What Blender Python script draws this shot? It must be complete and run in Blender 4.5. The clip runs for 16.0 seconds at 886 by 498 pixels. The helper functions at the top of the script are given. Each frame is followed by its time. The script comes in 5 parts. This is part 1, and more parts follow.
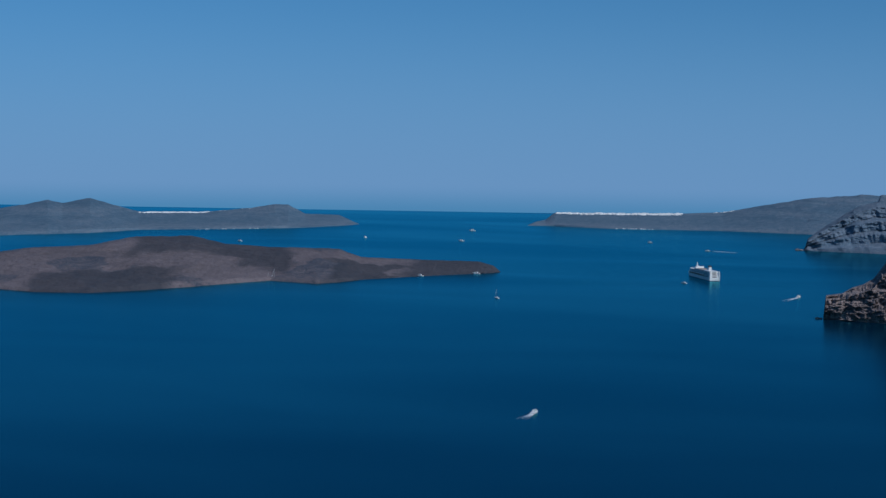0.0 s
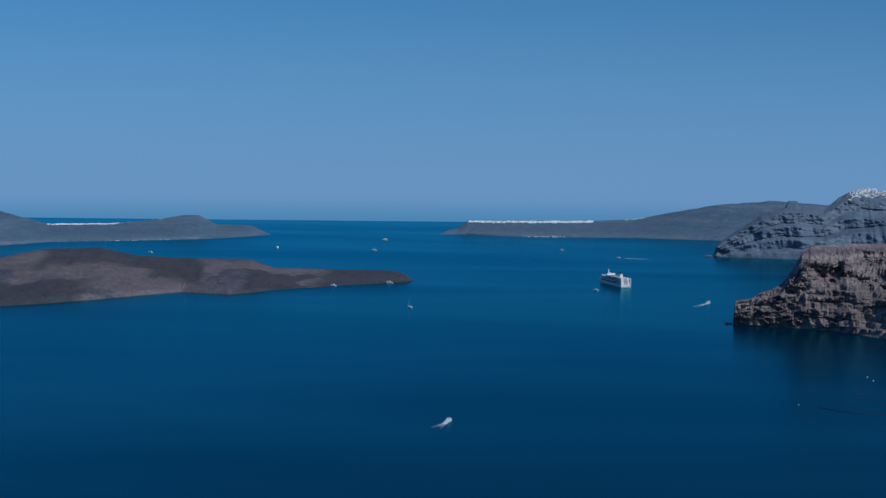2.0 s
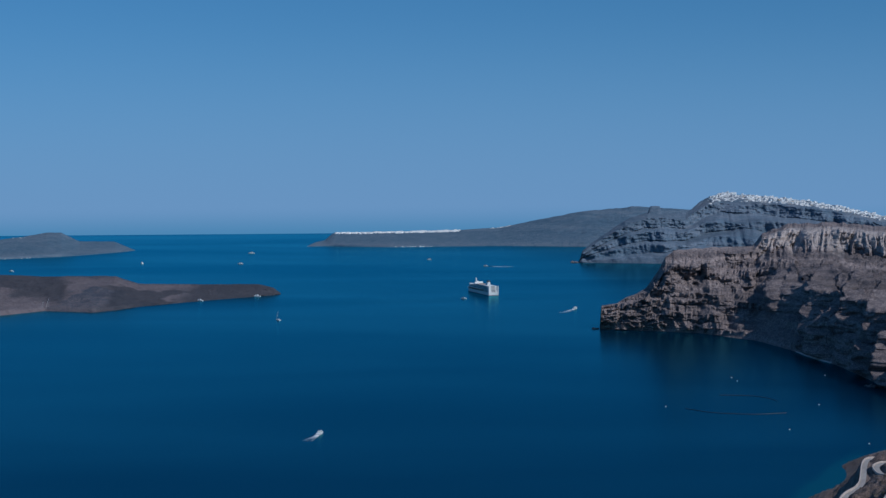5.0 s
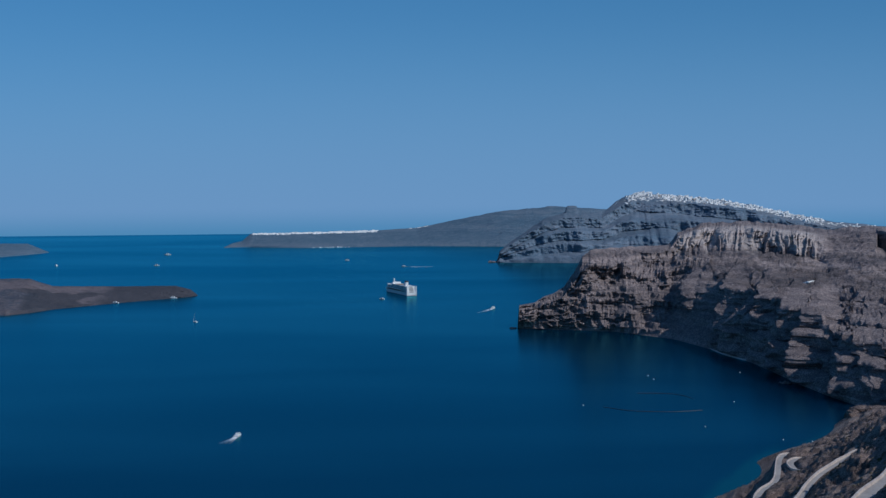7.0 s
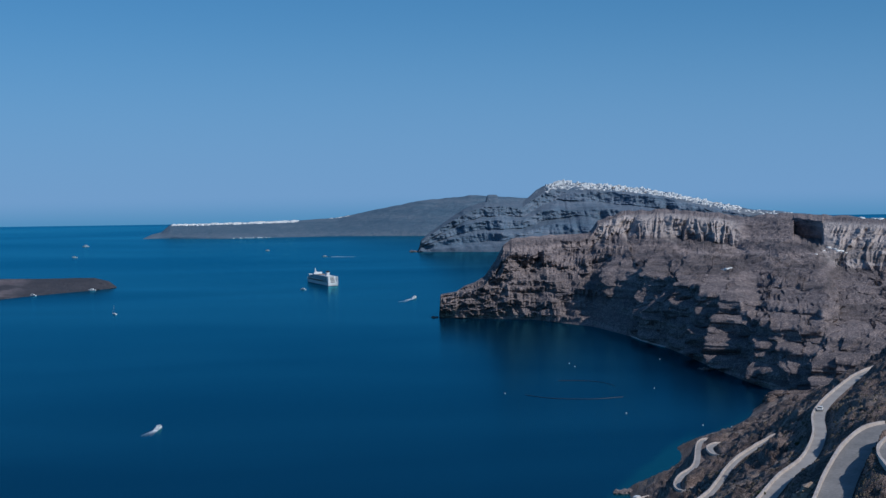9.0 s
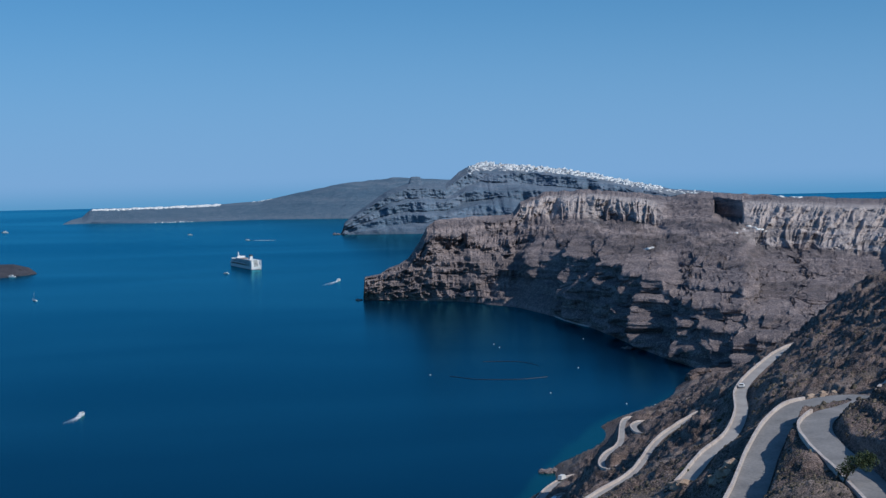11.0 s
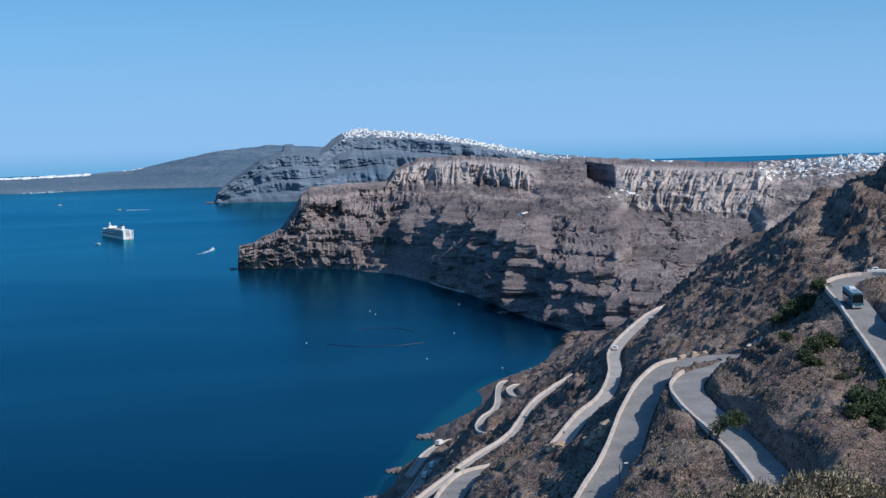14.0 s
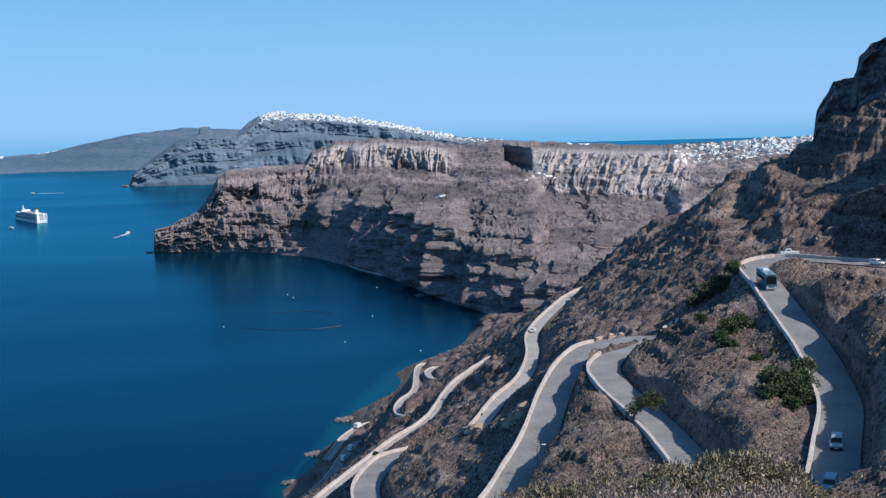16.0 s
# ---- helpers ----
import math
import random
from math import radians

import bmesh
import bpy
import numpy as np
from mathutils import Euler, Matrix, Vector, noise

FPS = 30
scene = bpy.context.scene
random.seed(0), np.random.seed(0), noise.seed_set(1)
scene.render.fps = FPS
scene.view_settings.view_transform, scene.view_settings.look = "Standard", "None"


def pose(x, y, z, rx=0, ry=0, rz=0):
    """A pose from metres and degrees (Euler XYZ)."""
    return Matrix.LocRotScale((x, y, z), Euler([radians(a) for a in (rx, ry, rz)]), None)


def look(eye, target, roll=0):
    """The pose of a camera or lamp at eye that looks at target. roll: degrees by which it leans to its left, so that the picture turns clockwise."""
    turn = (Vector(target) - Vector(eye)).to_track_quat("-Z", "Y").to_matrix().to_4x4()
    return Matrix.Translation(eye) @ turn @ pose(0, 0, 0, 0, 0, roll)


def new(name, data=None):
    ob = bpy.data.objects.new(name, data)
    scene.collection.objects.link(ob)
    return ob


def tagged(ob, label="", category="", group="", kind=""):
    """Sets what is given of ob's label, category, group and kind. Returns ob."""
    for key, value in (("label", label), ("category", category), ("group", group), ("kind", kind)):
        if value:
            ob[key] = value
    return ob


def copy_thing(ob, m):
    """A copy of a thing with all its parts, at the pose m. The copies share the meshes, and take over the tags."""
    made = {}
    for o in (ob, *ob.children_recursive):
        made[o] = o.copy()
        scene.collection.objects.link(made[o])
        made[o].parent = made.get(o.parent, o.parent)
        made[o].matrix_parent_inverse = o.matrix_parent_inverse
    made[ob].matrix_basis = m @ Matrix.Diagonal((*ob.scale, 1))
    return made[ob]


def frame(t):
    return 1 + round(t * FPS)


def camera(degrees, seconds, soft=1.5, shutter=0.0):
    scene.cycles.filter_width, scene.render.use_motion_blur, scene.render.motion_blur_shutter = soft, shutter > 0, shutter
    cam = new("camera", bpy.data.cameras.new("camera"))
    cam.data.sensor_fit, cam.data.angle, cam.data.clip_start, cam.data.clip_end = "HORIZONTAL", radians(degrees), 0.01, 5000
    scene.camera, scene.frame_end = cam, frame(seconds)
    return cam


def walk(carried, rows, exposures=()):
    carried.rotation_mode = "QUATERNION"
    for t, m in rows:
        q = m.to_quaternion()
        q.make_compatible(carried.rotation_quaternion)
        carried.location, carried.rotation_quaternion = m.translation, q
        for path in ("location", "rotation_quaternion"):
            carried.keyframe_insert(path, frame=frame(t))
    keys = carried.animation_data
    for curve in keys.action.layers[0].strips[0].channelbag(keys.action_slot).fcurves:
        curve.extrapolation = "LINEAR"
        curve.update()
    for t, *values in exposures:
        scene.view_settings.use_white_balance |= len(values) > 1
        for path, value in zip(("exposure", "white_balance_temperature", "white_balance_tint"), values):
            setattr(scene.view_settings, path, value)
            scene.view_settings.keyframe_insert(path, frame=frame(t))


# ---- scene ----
EYE = (0.0, 0.0, 220.0)
# seconds, turn to the left of +y, pitch, roll, in degrees
TURNS = [
    (0.0, 12.093, -3.857, 0.908),
    (0.5, 11.372, -3.782, 0.930),
    (1.0, 10.567, -3.684, 0.900),
    (1.5, 9.817, -3.592, 0.747),
    (2.0, 8.987, -3.495, 0.567),
    (2.5, 8.196, -3.395, 0.479),
    (3.0, 7.354, -3.297, 0.298),
    (3.5, 6.573, -3.229, 0.035),
    (4.0, 5.772, -3.179, -0.184),
    (6.5, 2.100, -3.096, -0.569),
    (7.0, 1.350, -3.125, -0.576),
    (7.5, 0.665, -3.170, -0.646),
    (8.0, -0.069, -3.266, -0.778),
    (8.5, -0.738, -3.376, -0.863),
    (9.0, -1.451, -3.533, -0.830),
    (11.5, -4.855, -4.438, -1.402),
    (12.0, -5.570, -4.680, -1.501),
    (12.5, -6.267, -4.896, -1.460),
    (13.0, -7.055, -5.115, -1.508),
    (13.5, -7.800, -5.303, -1.568),
    (14.0, -8.582, -5.508, -1.607),
    (14.5, -9.298, -5.682, -1.634),
    (15.0, -10.062, -5.866, -1.586),
    (15.5, -10.765, -6.028, -1.527),
    (16.0, -11.498, -6.192, -1.457),
]
cam = camera(30.73, 16.0, soft=1.4)


def gaze(yaw, pitch, roll):
    y, p = radians(yaw), radians(pitch)
    ahead = Vector((-math.sin(y) * math.cos(p), math.cos(y) * math.cos(p), math.sin(p)))
    return look(EYE, Vector(EYE) + 100 * ahead, roll)


walk(cam, [(t, gaze(y, p, r)) for t, y, p, r in TURNS],
     exposures=[(0.0, -0.16, 5750, 10), (7.0, -0.12, 5750, 10), (9.2, 0.07, 5900, 10), (12.5, 0.47, 6120, 10), (16.0, 0.87, 6330, 10)])

# ---- world and sun ----
SUN_AZ, SUN_EL = 124.0, 40.0  # bearing to the right of +y, height, in degrees
world = bpy.data.worlds.new("sky")
scene.world = world
world.use_nodes = True
nt = world.node_tree
sky = nt.nodes.new("ShaderNodeTexSky")
sky.sky_type = "NISHITA"
sky.sun_disc = False
sky.sun_elevation, sky.sun_rotation = radians(SUN_EL), radians(SUN_AZ)
sky.air_density, sky.dust_density, sky.ozone_density = 1.0, 0.8, 4.0
coord = nt.nodes.new("ShaderNodeTexCoord")
dip = nt.nodes.new("ShaderNodeVectorMath")
dip.operation = "MULTIPLY_ADD"
dip.inputs[1].default_value = (1, 1, 0.9)
dip.inputs[2].default_value = (0, 0, 0.115)  # clear air: the deep blue reaches down to the sea's edge
nt.links.new(coord.outputs["Generated"], dip.inputs[0])
nt.links.new(dip.outputs[0], sky.inputs["Vector"])
deep = nt.nodes.new("ShaderNodeMix")
deep.data_type, deep.blend_type = "RGBA", "MULTIPLY"
deep.inputs["Factor"].default_value = 1.0
deep.inputs["B"].default_value = (0.48, 0.86, 1.02, 1)
nt.links.new(sky.outputs[0], deep.inputs["A"])
# summer haze low over the water
split = nt.nodes.new("ShaderNodeSeparateXYZ")
nt.links.new(coord.outputs["Generated"], split.inputs[0])
band = nt.nodes.new("ShaderNodeMapRange")
band.interpolation_type = "SMOOTHSTEP"
band.inputs["From Min"].default_value, band.inputs["From Max"].default_value = -0.05, 0.11
band.inputs["To Min"].default_value, band.inputs["To Max"].default_value = 0.95, 0.0
nt.links.new(split.outputs["Z"], band.inputs["Value"])
haze = nt.nodes.new("ShaderNodeMix")
haze.data_type = "RGBA"
haze.inputs["B"].default_value = (2.2, 3.95, 6.4, 1)
nt.links.new(band.outputs["Result"], haze.inputs["Factor"])
nt.links.new(deep.outputs["Result"], haze.inputs["A"])
# the thickest air, right at the water's edge, takes the sea's colour
rim = nt.nodes.new("ShaderNodeMapRange")
rim.interpolation_type = "SMOOTHSTEP"
rim.inputs["From Min"].default_value, rim.inputs["From Max"].default_value = -0.047, -0.026
rim.inputs["To Min"].default_value, rim.inputs["To Max"].default_value = 0.75, 0.0
nt.links.new(split.outputs["Z"], rim.inputs["Value"])
marine = nt.nodes.new("ShaderNodeMix")
marine.data_type = "RGBA"
marine.inputs["B"].default_value = (0.75, 2.9, 5.0, 1)
nt.links.new(rim.outputs["Result"], marine.inputs["Factor"])
nt.links.new(haze.outputs["Result"], marine.inputs["A"])
nt.links.new(marine.outputs["Result"], nt.nodes["Background"].inputs[0])
nt.nodes["Background"].inputs[1].default_value = 0.08
sun = new("sun", bpy.data.lights.new("sun", "SUN"))
sun.data.energy, sun.data.angle, sun.data.color = 2.75, radians(0.53), (1.0, 0.93, 0.84)
_a, _e = radians(SUN_AZ), radians(SUN_EL)
sun_way = Vector((math.sin(_a) * math.cos(_e), math.cos(_a) * math.cos(_e), math.sin(_e)))
sun.matrix_world = look(tuple(sun_way * 300), (0, 0, 0))


# ---- materials ----
def ramp(nodes, stops, interp="LINEAR"):
    n = nodes.new("ShaderNodeValToRGB")
    n.color_ramp.interpolation = interp
    while len(n.color_ramp.elements) < len(stops):
        n.color_ramp.elements.new(0.5)
    for e, (p, c) in zip(n.color_ramp.elements, stops):
        e.position, e.color = p, (*c, 1)
    return n


def base(name, color=(0.5, 0.5, 0.5), rough=0.7, metal=0.0):
    m = bpy.data.materials.new(name)
    m.use_nodes = True
    b = m.node_tree.nodes["Principled BSDF"]
    b.inputs["Base Color"].default_value = (*color, 1)
    b.inputs["Roughness"].default_value, b.inputs["Metallic"].default_value = rough, metal
    return m, m.node_tree.nodes, m.node_tree.links, b


def grainy(name, stops, size, rough=0.8, bump=0.3, metal=0.0, fine=8.0, squash=(1, 1, 1), depth=None):
    """A surface whose colour drifts between stops over about size metres, with finer grain and relief."""
    m, n, l, b = base(name, stops[0][1], rough, metal)
    geo = n.new("ShaderNodeNewGeometry")
    mp = n.new("ShaderNodeMapping")
    mp.inputs["Scale"].default_value = tuple(s / size for s in squash)
    l.new(geo.outputs["Position"], mp.inputs["Vector"])
    big = n.new("ShaderNodeTexNoise")
    big.inputs["Scale"].default_value, big.inputs["Detail"].default_value, big.inputs["Roughness"].default_value = 1.0, 7, 0.62
    l.new(mp.outputs[0], big.inputs["Vector"])
    small = n.new("ShaderNodeTexNoise")
    small.inputs["Scale"].default_value, small.inputs["Detail"].default_value = fine, 5
    l.new(mp.outputs[0], small.inputs["Vector"])
    mix = n.new("ShaderNodeMix")
    mix.inputs["Factor"].default_value = 0.4
    l.new(big.outputs["Fac"], mix.inputs["A"])
    l.new(small.outputs["Fac"], mix.inputs["B"])
    r = ramp(n, stops)
    l.new(mix.outputs["Result"], r.inputs["Fac"])
    l.new(r.outputs[0], b.inputs["Base Color"])
    if bump:
        bp = n.new("ShaderNodeBump")
        bp.inputs["Strength"].default_value, bp.inputs["Distance"].default_value = bump, depth or size * 0.15
        l.new(small.outputs["Fac"], bp.inputs["Height"])
        l.new(bp.outputs[0], b.inputs["Normal"])
    return m


def rock(name, dark, mid, light, pale, size, strata, bump=0.6, grain=0.35, spread=0.08):
    """Layered volcanic rock: patches, near-level beds of varied colour, pale tuff where the mesh says so."""
    m, n, l, b = base(name, mid, 0.92)
    geo = n.new("ShaderNodeNewGeometry")
    sep = n.new("ShaderNodeSeparateXYZ")
    l.new(geo.outputs["Position"], sep.inputs[0])
    big = n.new("ShaderNodeTexNoise")
    big.inputs["Scale"].default_value, big.inputs["Detail"].default_value, big.inputs["Roughness"].default_value = 1 / size, 9, 0.68
    l.new(geo.outputs["Position"], big.inputs["Vector"])
    # beds: one-dimensional noise in height, bent by the large patches
    bend = n.new("ShaderNodeMath")
    bend.operation = "MULTIPLY_ADD"
    l.new(big.outputs["Fac"], bend.inputs[0])
    bend.inputs[1].default_value = strata * 2.2
    l.new(sep.outputs["Z"], bend.inputs[2])
    beds = n.new("ShaderNodeTexNoise")
    beds.noise_dimensions = "1D"
    beds.inputs["Scale"].default_value, beds.inputs["Detail"].default_value = 1 / strata, 4
    l.new(bend.outputs[0], beds.inputs["W"])
    small = n.new("ShaderNodeTexNoise")
    small.inputs["Scale"].default_value, small.inputs["Detail"].default_value, small.inputs["Roughness"].default_value = 9 / size, 8, 0.7
    l.new(geo.outputs["Position"], small.inputs["Vector"])
    grit = n.new("ShaderNodeTexNoise")
    grit.inputs["Scale"].default_value, grit.inputs["Detail"].default_value, grit.inputs["Roughness"].default_value = 40 / size, 4, 0.75
    l.new(geo.outputs["Position"], grit.inputs["Vector"])
    m1 = n.new("ShaderNodeMix")
    m1.inputs["Factor"].default_value = 0.5
    l.new(big.outputs["Fac"], m1.inputs["A"])
    l.new(beds.outputs["Fac"], m1.inputs["B"])
    m2 = n.new("ShaderNodeMix")
    m2.inputs["Factor"].default_value = 0.38
    l.new(m1.outputs["Result"], m2.inputs["A"])
    l.new(small.outputs["Fac"], m2.inputs["B"])
    r = ramp(n, [(0.5 - spread, dark), (0.5, mid), (0.5 + spread, light)])
    m3 = n.new("ShaderNodeMix")
    m3.inputs["Factor"].default_value = grain
    l.new(m2.outputs["Result"], m3.inputs["A"])
    l.new(grit.outputs["Fac"], m3.inputs["B"])
    m2 = m3
    l.new(m2.outputs["Result"], r.inputs["Fac"])
    rp = ramp(n, [(0.5 - 1.4 * spread, tuple(c * 0.55 for c in pale)), (0.5 + 1.2 * spread, pale)])
    l.new(m2.outputs["Result"], rp.inputs["Fac"])
    at = n.new("ShaderNodeAttribute")
    at.attribute_name = "tuff"
    mx = n.new("ShaderNodeMix")
    mx.data_type = "RGBA"
    l.new(at.outputs["Fac"], mx.inputs["Factor"])
    l.new(r.outputs[0], mx.inputs["A"])
    l.new(rp.outputs[0], mx.inputs["B"])
    # darker stone: black lava flows, and bands on the cliffs
    bl = n.new("ShaderNodeAttribute")
    bl.attribute_name = "lava"
    mb = n.new("ShaderNodeMix")
    mb.data_type = "RGBA"
    l.new(bl.outputs["Fac"], mb.inputs["Factor"])
    l.new(mx.outputs["Result"], mb.inputs["A"])
    rb = ramp(n, [(0.4, tuple(c * 0.42 for c in dark)), (0.6, tuple(c * 0.62 for c in mid))])
    l.new(m2.outputs["Result"], rb.inputs["Fac"])
    l.new(rb.outputs[0], mb.inputs["B"])
    l.new(mb.outputs["Result"], b.inputs["Base Color"])
    bp = n.new("ShaderNodeBump")
    bp.inputs["Strength"].default_value, bp.inputs["Distance"].default_value = bump, size * 0.05
    rub = n.new("ShaderNodeMix")
    rub.inputs["Factor"].default_value = 0.4
    l.new(small.outputs["Fac"], rub.inputs["A"])
    l.new(grit.outputs["Fac"], rub.inputs["B"])
    l.new(rub.outputs["Result"], bp.inputs["Height"])
    l.new(bp.outputs[0], b.inputs["Normal"])
    return m


def sea_water():
    """Deep water: a dark blue body under a ruffled gloss that grows towards grazing sight."""
    m, n, l, b = base("sea_water", (0.0, 0.01, 0.03), 0.9)
    n.remove(b)
    geo = n.new("ShaderNodeNewGeometry")
    patch = n.new("ShaderNodeTexNoise")
    mp = n.new("ShaderNodeMapping")
    mp.inputs["Scale"].default_value = (0.0011, 0.0030, 1)
    mp.inputs["Rotation"].default_value = (0, 0, 0.3)
    l.new(geo.outputs["Position"], mp.inputs["Vector"])
    l.new(mp.outputs[0], patch.inputs["Vector"])
    patch.inputs["Scale"].default_value, patch.inputs["Detail"].default_value, patch.inputs["Distortion"].default_value = 1.0, 6, 0.6
    r = ramp(n, [(0.36, (0.0, 0.003, 0.016)), (0.64, (0.0, 0.008, 0.030))])
    l.new(patch.outputs["Fac"], r.inputs["Fac"])
    shoal = n.new("ShaderNodeAttribute")
    shoal.attribute_name = "tuff"
    mx = n.new("ShaderNodeMix")
    mx.data_type = "RGBA"
    l.new(shoal.outputs["Fac"], mx.inputs["Factor"])
    l.new(r.outputs[0], mx.inputs["A"])
    mx.inputs["B"].default_value = (0.004, 0.055, 0.062, 1)
    body = n.new("ShaderNodeBsdfDiffuse")
    l.new(mx.outputs["Result"], body.inputs["Color"])
    wave = n.new("ShaderNodeTexNoise")
    wave.inputs["Scale"].default_value, wave.inputs["Detail"].default_value = 0.12, 5
    l.new(geo.outputs["Position"], wave.inputs["Vector"])
    bp = n.new("ShaderNodeBump")
    bp.inputs["Strength"].default_value, bp.inputs["Distance"].default_value = 0.10, 0.5
    l.new(wave.outputs["Fac"], bp.inputs["Height"])
    gloss = n.new("ShaderNodeBsdfGlossy")
    gloss.inputs["Roughness"].default_value = 0.22
    tone = ramp(n, [(0.34, (0.15, 0.66, 0.82)), (0.66, (0.24, 0.83, 0.95))])
    l.new(patch.outputs["Fac"], tone.inputs["Fac"])
    l.new(tone.outputs[0], gloss.inputs["Color"])
    l.new(bp.outputs[0], gloss.inputs["Normal"])
    fres = n.new("ShaderNodeFresnel")
    fres.inputs["IOR"].default_value = 1.23
    mix = n.new("ShaderNodeMixShader")
    l.new(fres.outputs[0], mix.inputs[0])
    l.new(body.outputs[0], mix.inputs[1])
    l.new(gloss.outputs[0], mix.inputs[2])
    l.new(mix.outputs[0], n["Material Output"].inputs["Surface"])
    return m


SEA = sea_water()
# headland rock; haze and blue shade are mixed into the darker stops
CLIFF = rock("caldera_cliff", (0.090, 0.081, 0.090), (0.184, 0.146, 0.143), (0.335, 0.272, 0.258), (0.53, 0.455, 0.43), 60, 7, 1.0, 0.45, 0.06)
SLOPE = rock("scree_slope", (0.030, 0.021, 0.019), (0.108, 0.075, 0.065), (0.28, 0.205, 0.176), (0.42, 0.35, 0.30), 14, 2.5, 1.0, 0.5, 0.05)
# far rock: aerial haze and blue shade tinted into the base colours
FIRA = rock("haze_tinted_far_cliff", (0.07, 0.12, 0.175), (0.115, 0.162, 0.22), (0.175, 0.205, 0.255), (0.3, 0.29, 0.28), 90, 11, 0.6, 0.4, 0.06)
OIA = rock("haze_tinted_distant_cliff", (0.055, 0.11, 0.165), (0.083, 0.142, 0.2), (0.135, 0.18, 0.23), (0.3, 0.29, 0.28), 120, 12, 0.8, 0.4, 0.045)
# islet lava and ash, their colours lightened and blued to carry haze
LAVA = rock("lava_islet", (0.05, 0.06, 0.085), (0.088, 0.086, 0.105), (0.14, 0.12, 0.13), (0.19, 0.155, 0.165), 150, 14, 0.9, 0.4, 0.045)
ASPHALT = grainy("sunworn_asphalt", [(0.3, (0.14, 0.135, 0.135)), (0.5, (0.225, 0.215, 0.21)), (0.7, (0.32, 0.30, 0.29))], 9, 0.85, 0.08, fine=14)
PARAPET = grainy("whitewashed_concrete", [(0.3, (0.36, 0.29, 0.255)), (0.5, (0.52, 0.45, 0.41)), (0.7, (0.66, 0.60, 0.56))], 4, 0.85, 0.3)
OUTCROP = grainy("pale_orange_rock", [(0.3, (0.20, 0.13, 0.09)), (0.5, (0.36, 0.26, 0.19)), (0.7, (0.48, 0.38, 0.30))], 3, 0.9, 0.6)
CONCRETE = grainy("pale_concrete_road", [(0.3, (0.24, 0.22, 0.21)), (0.5, (0.34, 0.315, 0.30)), (0.7, (0.43, 0.40, 0.38))], 8, 0.88, 0.08, fine=14)


# ---- tools for land ----
def lattice(ix, iy, iz, seed):
    h = (ix * 374761393 + iy * 668265263 + iz * 2147483647 + seed * 974634777) & 0xFFFFFFFF
    h = ((h ^ (h >> 13)) * 1274126177) & 0xFFFFFFFF
    h = ((h ^ (h >> 16)) * 2246822519) & 0xFFFFFFFF
    return ((h ^ (h >> 15)) & 0xFFFF) / 32767.5 - 1.0


def vnoise(x, y, z, seed=0):
    x, y, z = np.broadcast_arrays(np.asarray(x, float), np.asarray(y, float), np.asarray(z, float))
    fx, fy, fz = np.floor(x), np.floor(y), np.floor(z)
    ix, iy, iz = fx.astype(np.int64), fy.astype(np.int64), fz.astype(np.int64)
    u, v, w = x - fx, y - fy, z - fz
    u, v, w = u * u * (3 - 2 * u), v * v * (3 - 2 * v), w * w * (3 - 2 * w)
    out = 0
    for dx in (0, 1):
        for dy in (0, 1):
            for dz in (0, 1):
                out = out + lattice(ix + dx, iy + dy, iz + dz, seed) * (u if dx else 1 - u) * (v if dy else 1 - v) * (w if dz else 1 - w)
    return out


def fbm(x, y, z, octaves=5, seed=0, gain=0.5):
    out, a = 0, 1.0
    for k in range(octaves):
        out = out + a * vnoise(np.asarray(x) * 2**k + 17.3 * k, np.asarray(y) * 2**k - 9.1 * k, np.asarray(z) * 2**k + 5.7 * k, seed + k)
        a *= gain
    return out


def ridged(x, y, z, octaves=4, seed=0, gain=0.5):
    out, a = 0, 1.0
    for k in range(octaves):
        out = out + a * (1 - 2 * np.abs(vnoise(np.asarray(x) * 2**k + 3.1 * k, np.asarray(y) * 2**k, np.asarray(z) * 2**k, seed + k)))
        a *= gain
    return out


def smooth(a, b, x):
    t = np.clip((x - a) / (b - a), 0, 1)
    return t * t * (3 - 2 * t)


def at(bearing, distance, height):
    """A place from the bearing to the right of +y in degrees, the distance on the ground and the height."""
    b = np.radians(bearing)
    return np.stack(np.broadcast_arrays(np.sin(b) * distance, np.cos(b) * distance, height), -1)


def sheet(name, places, material, tuff=None, parent=None, lava=None):
    """One mesh from a grid of places (rows, columns, 3)."""
    rows, cols = places.shape[:2]
    i = np.arange(rows * cols).reshape(rows, cols)
    quads = np.stack([i[:-1, :-1], i[:-1, 1:], i[1:, 1:], i[1:, :-1]], -1).reshape(-1, 4)
    me = bpy.data.meshes.new(name)
    me.vertices.add(rows * cols)
    me.vertices.foreach_set("co", places.reshape(-1).astype(np.float32))
    me.loops.add(quads.size)
    me.loops.foreach_set("vertex_index", quads.reshape(-1).astype(np.int32))
    me.polygons.add(len(quads))
    me.polygons.foreach_set("loop_start", np.arange(0, quads.size, 4, dtype=np.int32))
    me.polygons.foreach_set("use_smooth", np.ones(len(quads), dtype=bool))
    me.update(calc_edges=True)
    if tuff is not None:
        a = me.attributes.new("tuff", "FLOAT", "POINT")
        a.data.foreach_set("value", np.clip(tuff, 0, 1).reshape(-1).astype(np.float32))
    if lava is not None:
        a = me.attributes.new("lava", "FLOAT", "POINT")
        a.data.foreach_set("value", np.clip(lava, 0, 1).reshape(-1).astype(np.float32))
    me.materials.append(material)
    ob = new(name, me)
    ob.parent = parent
    return ob


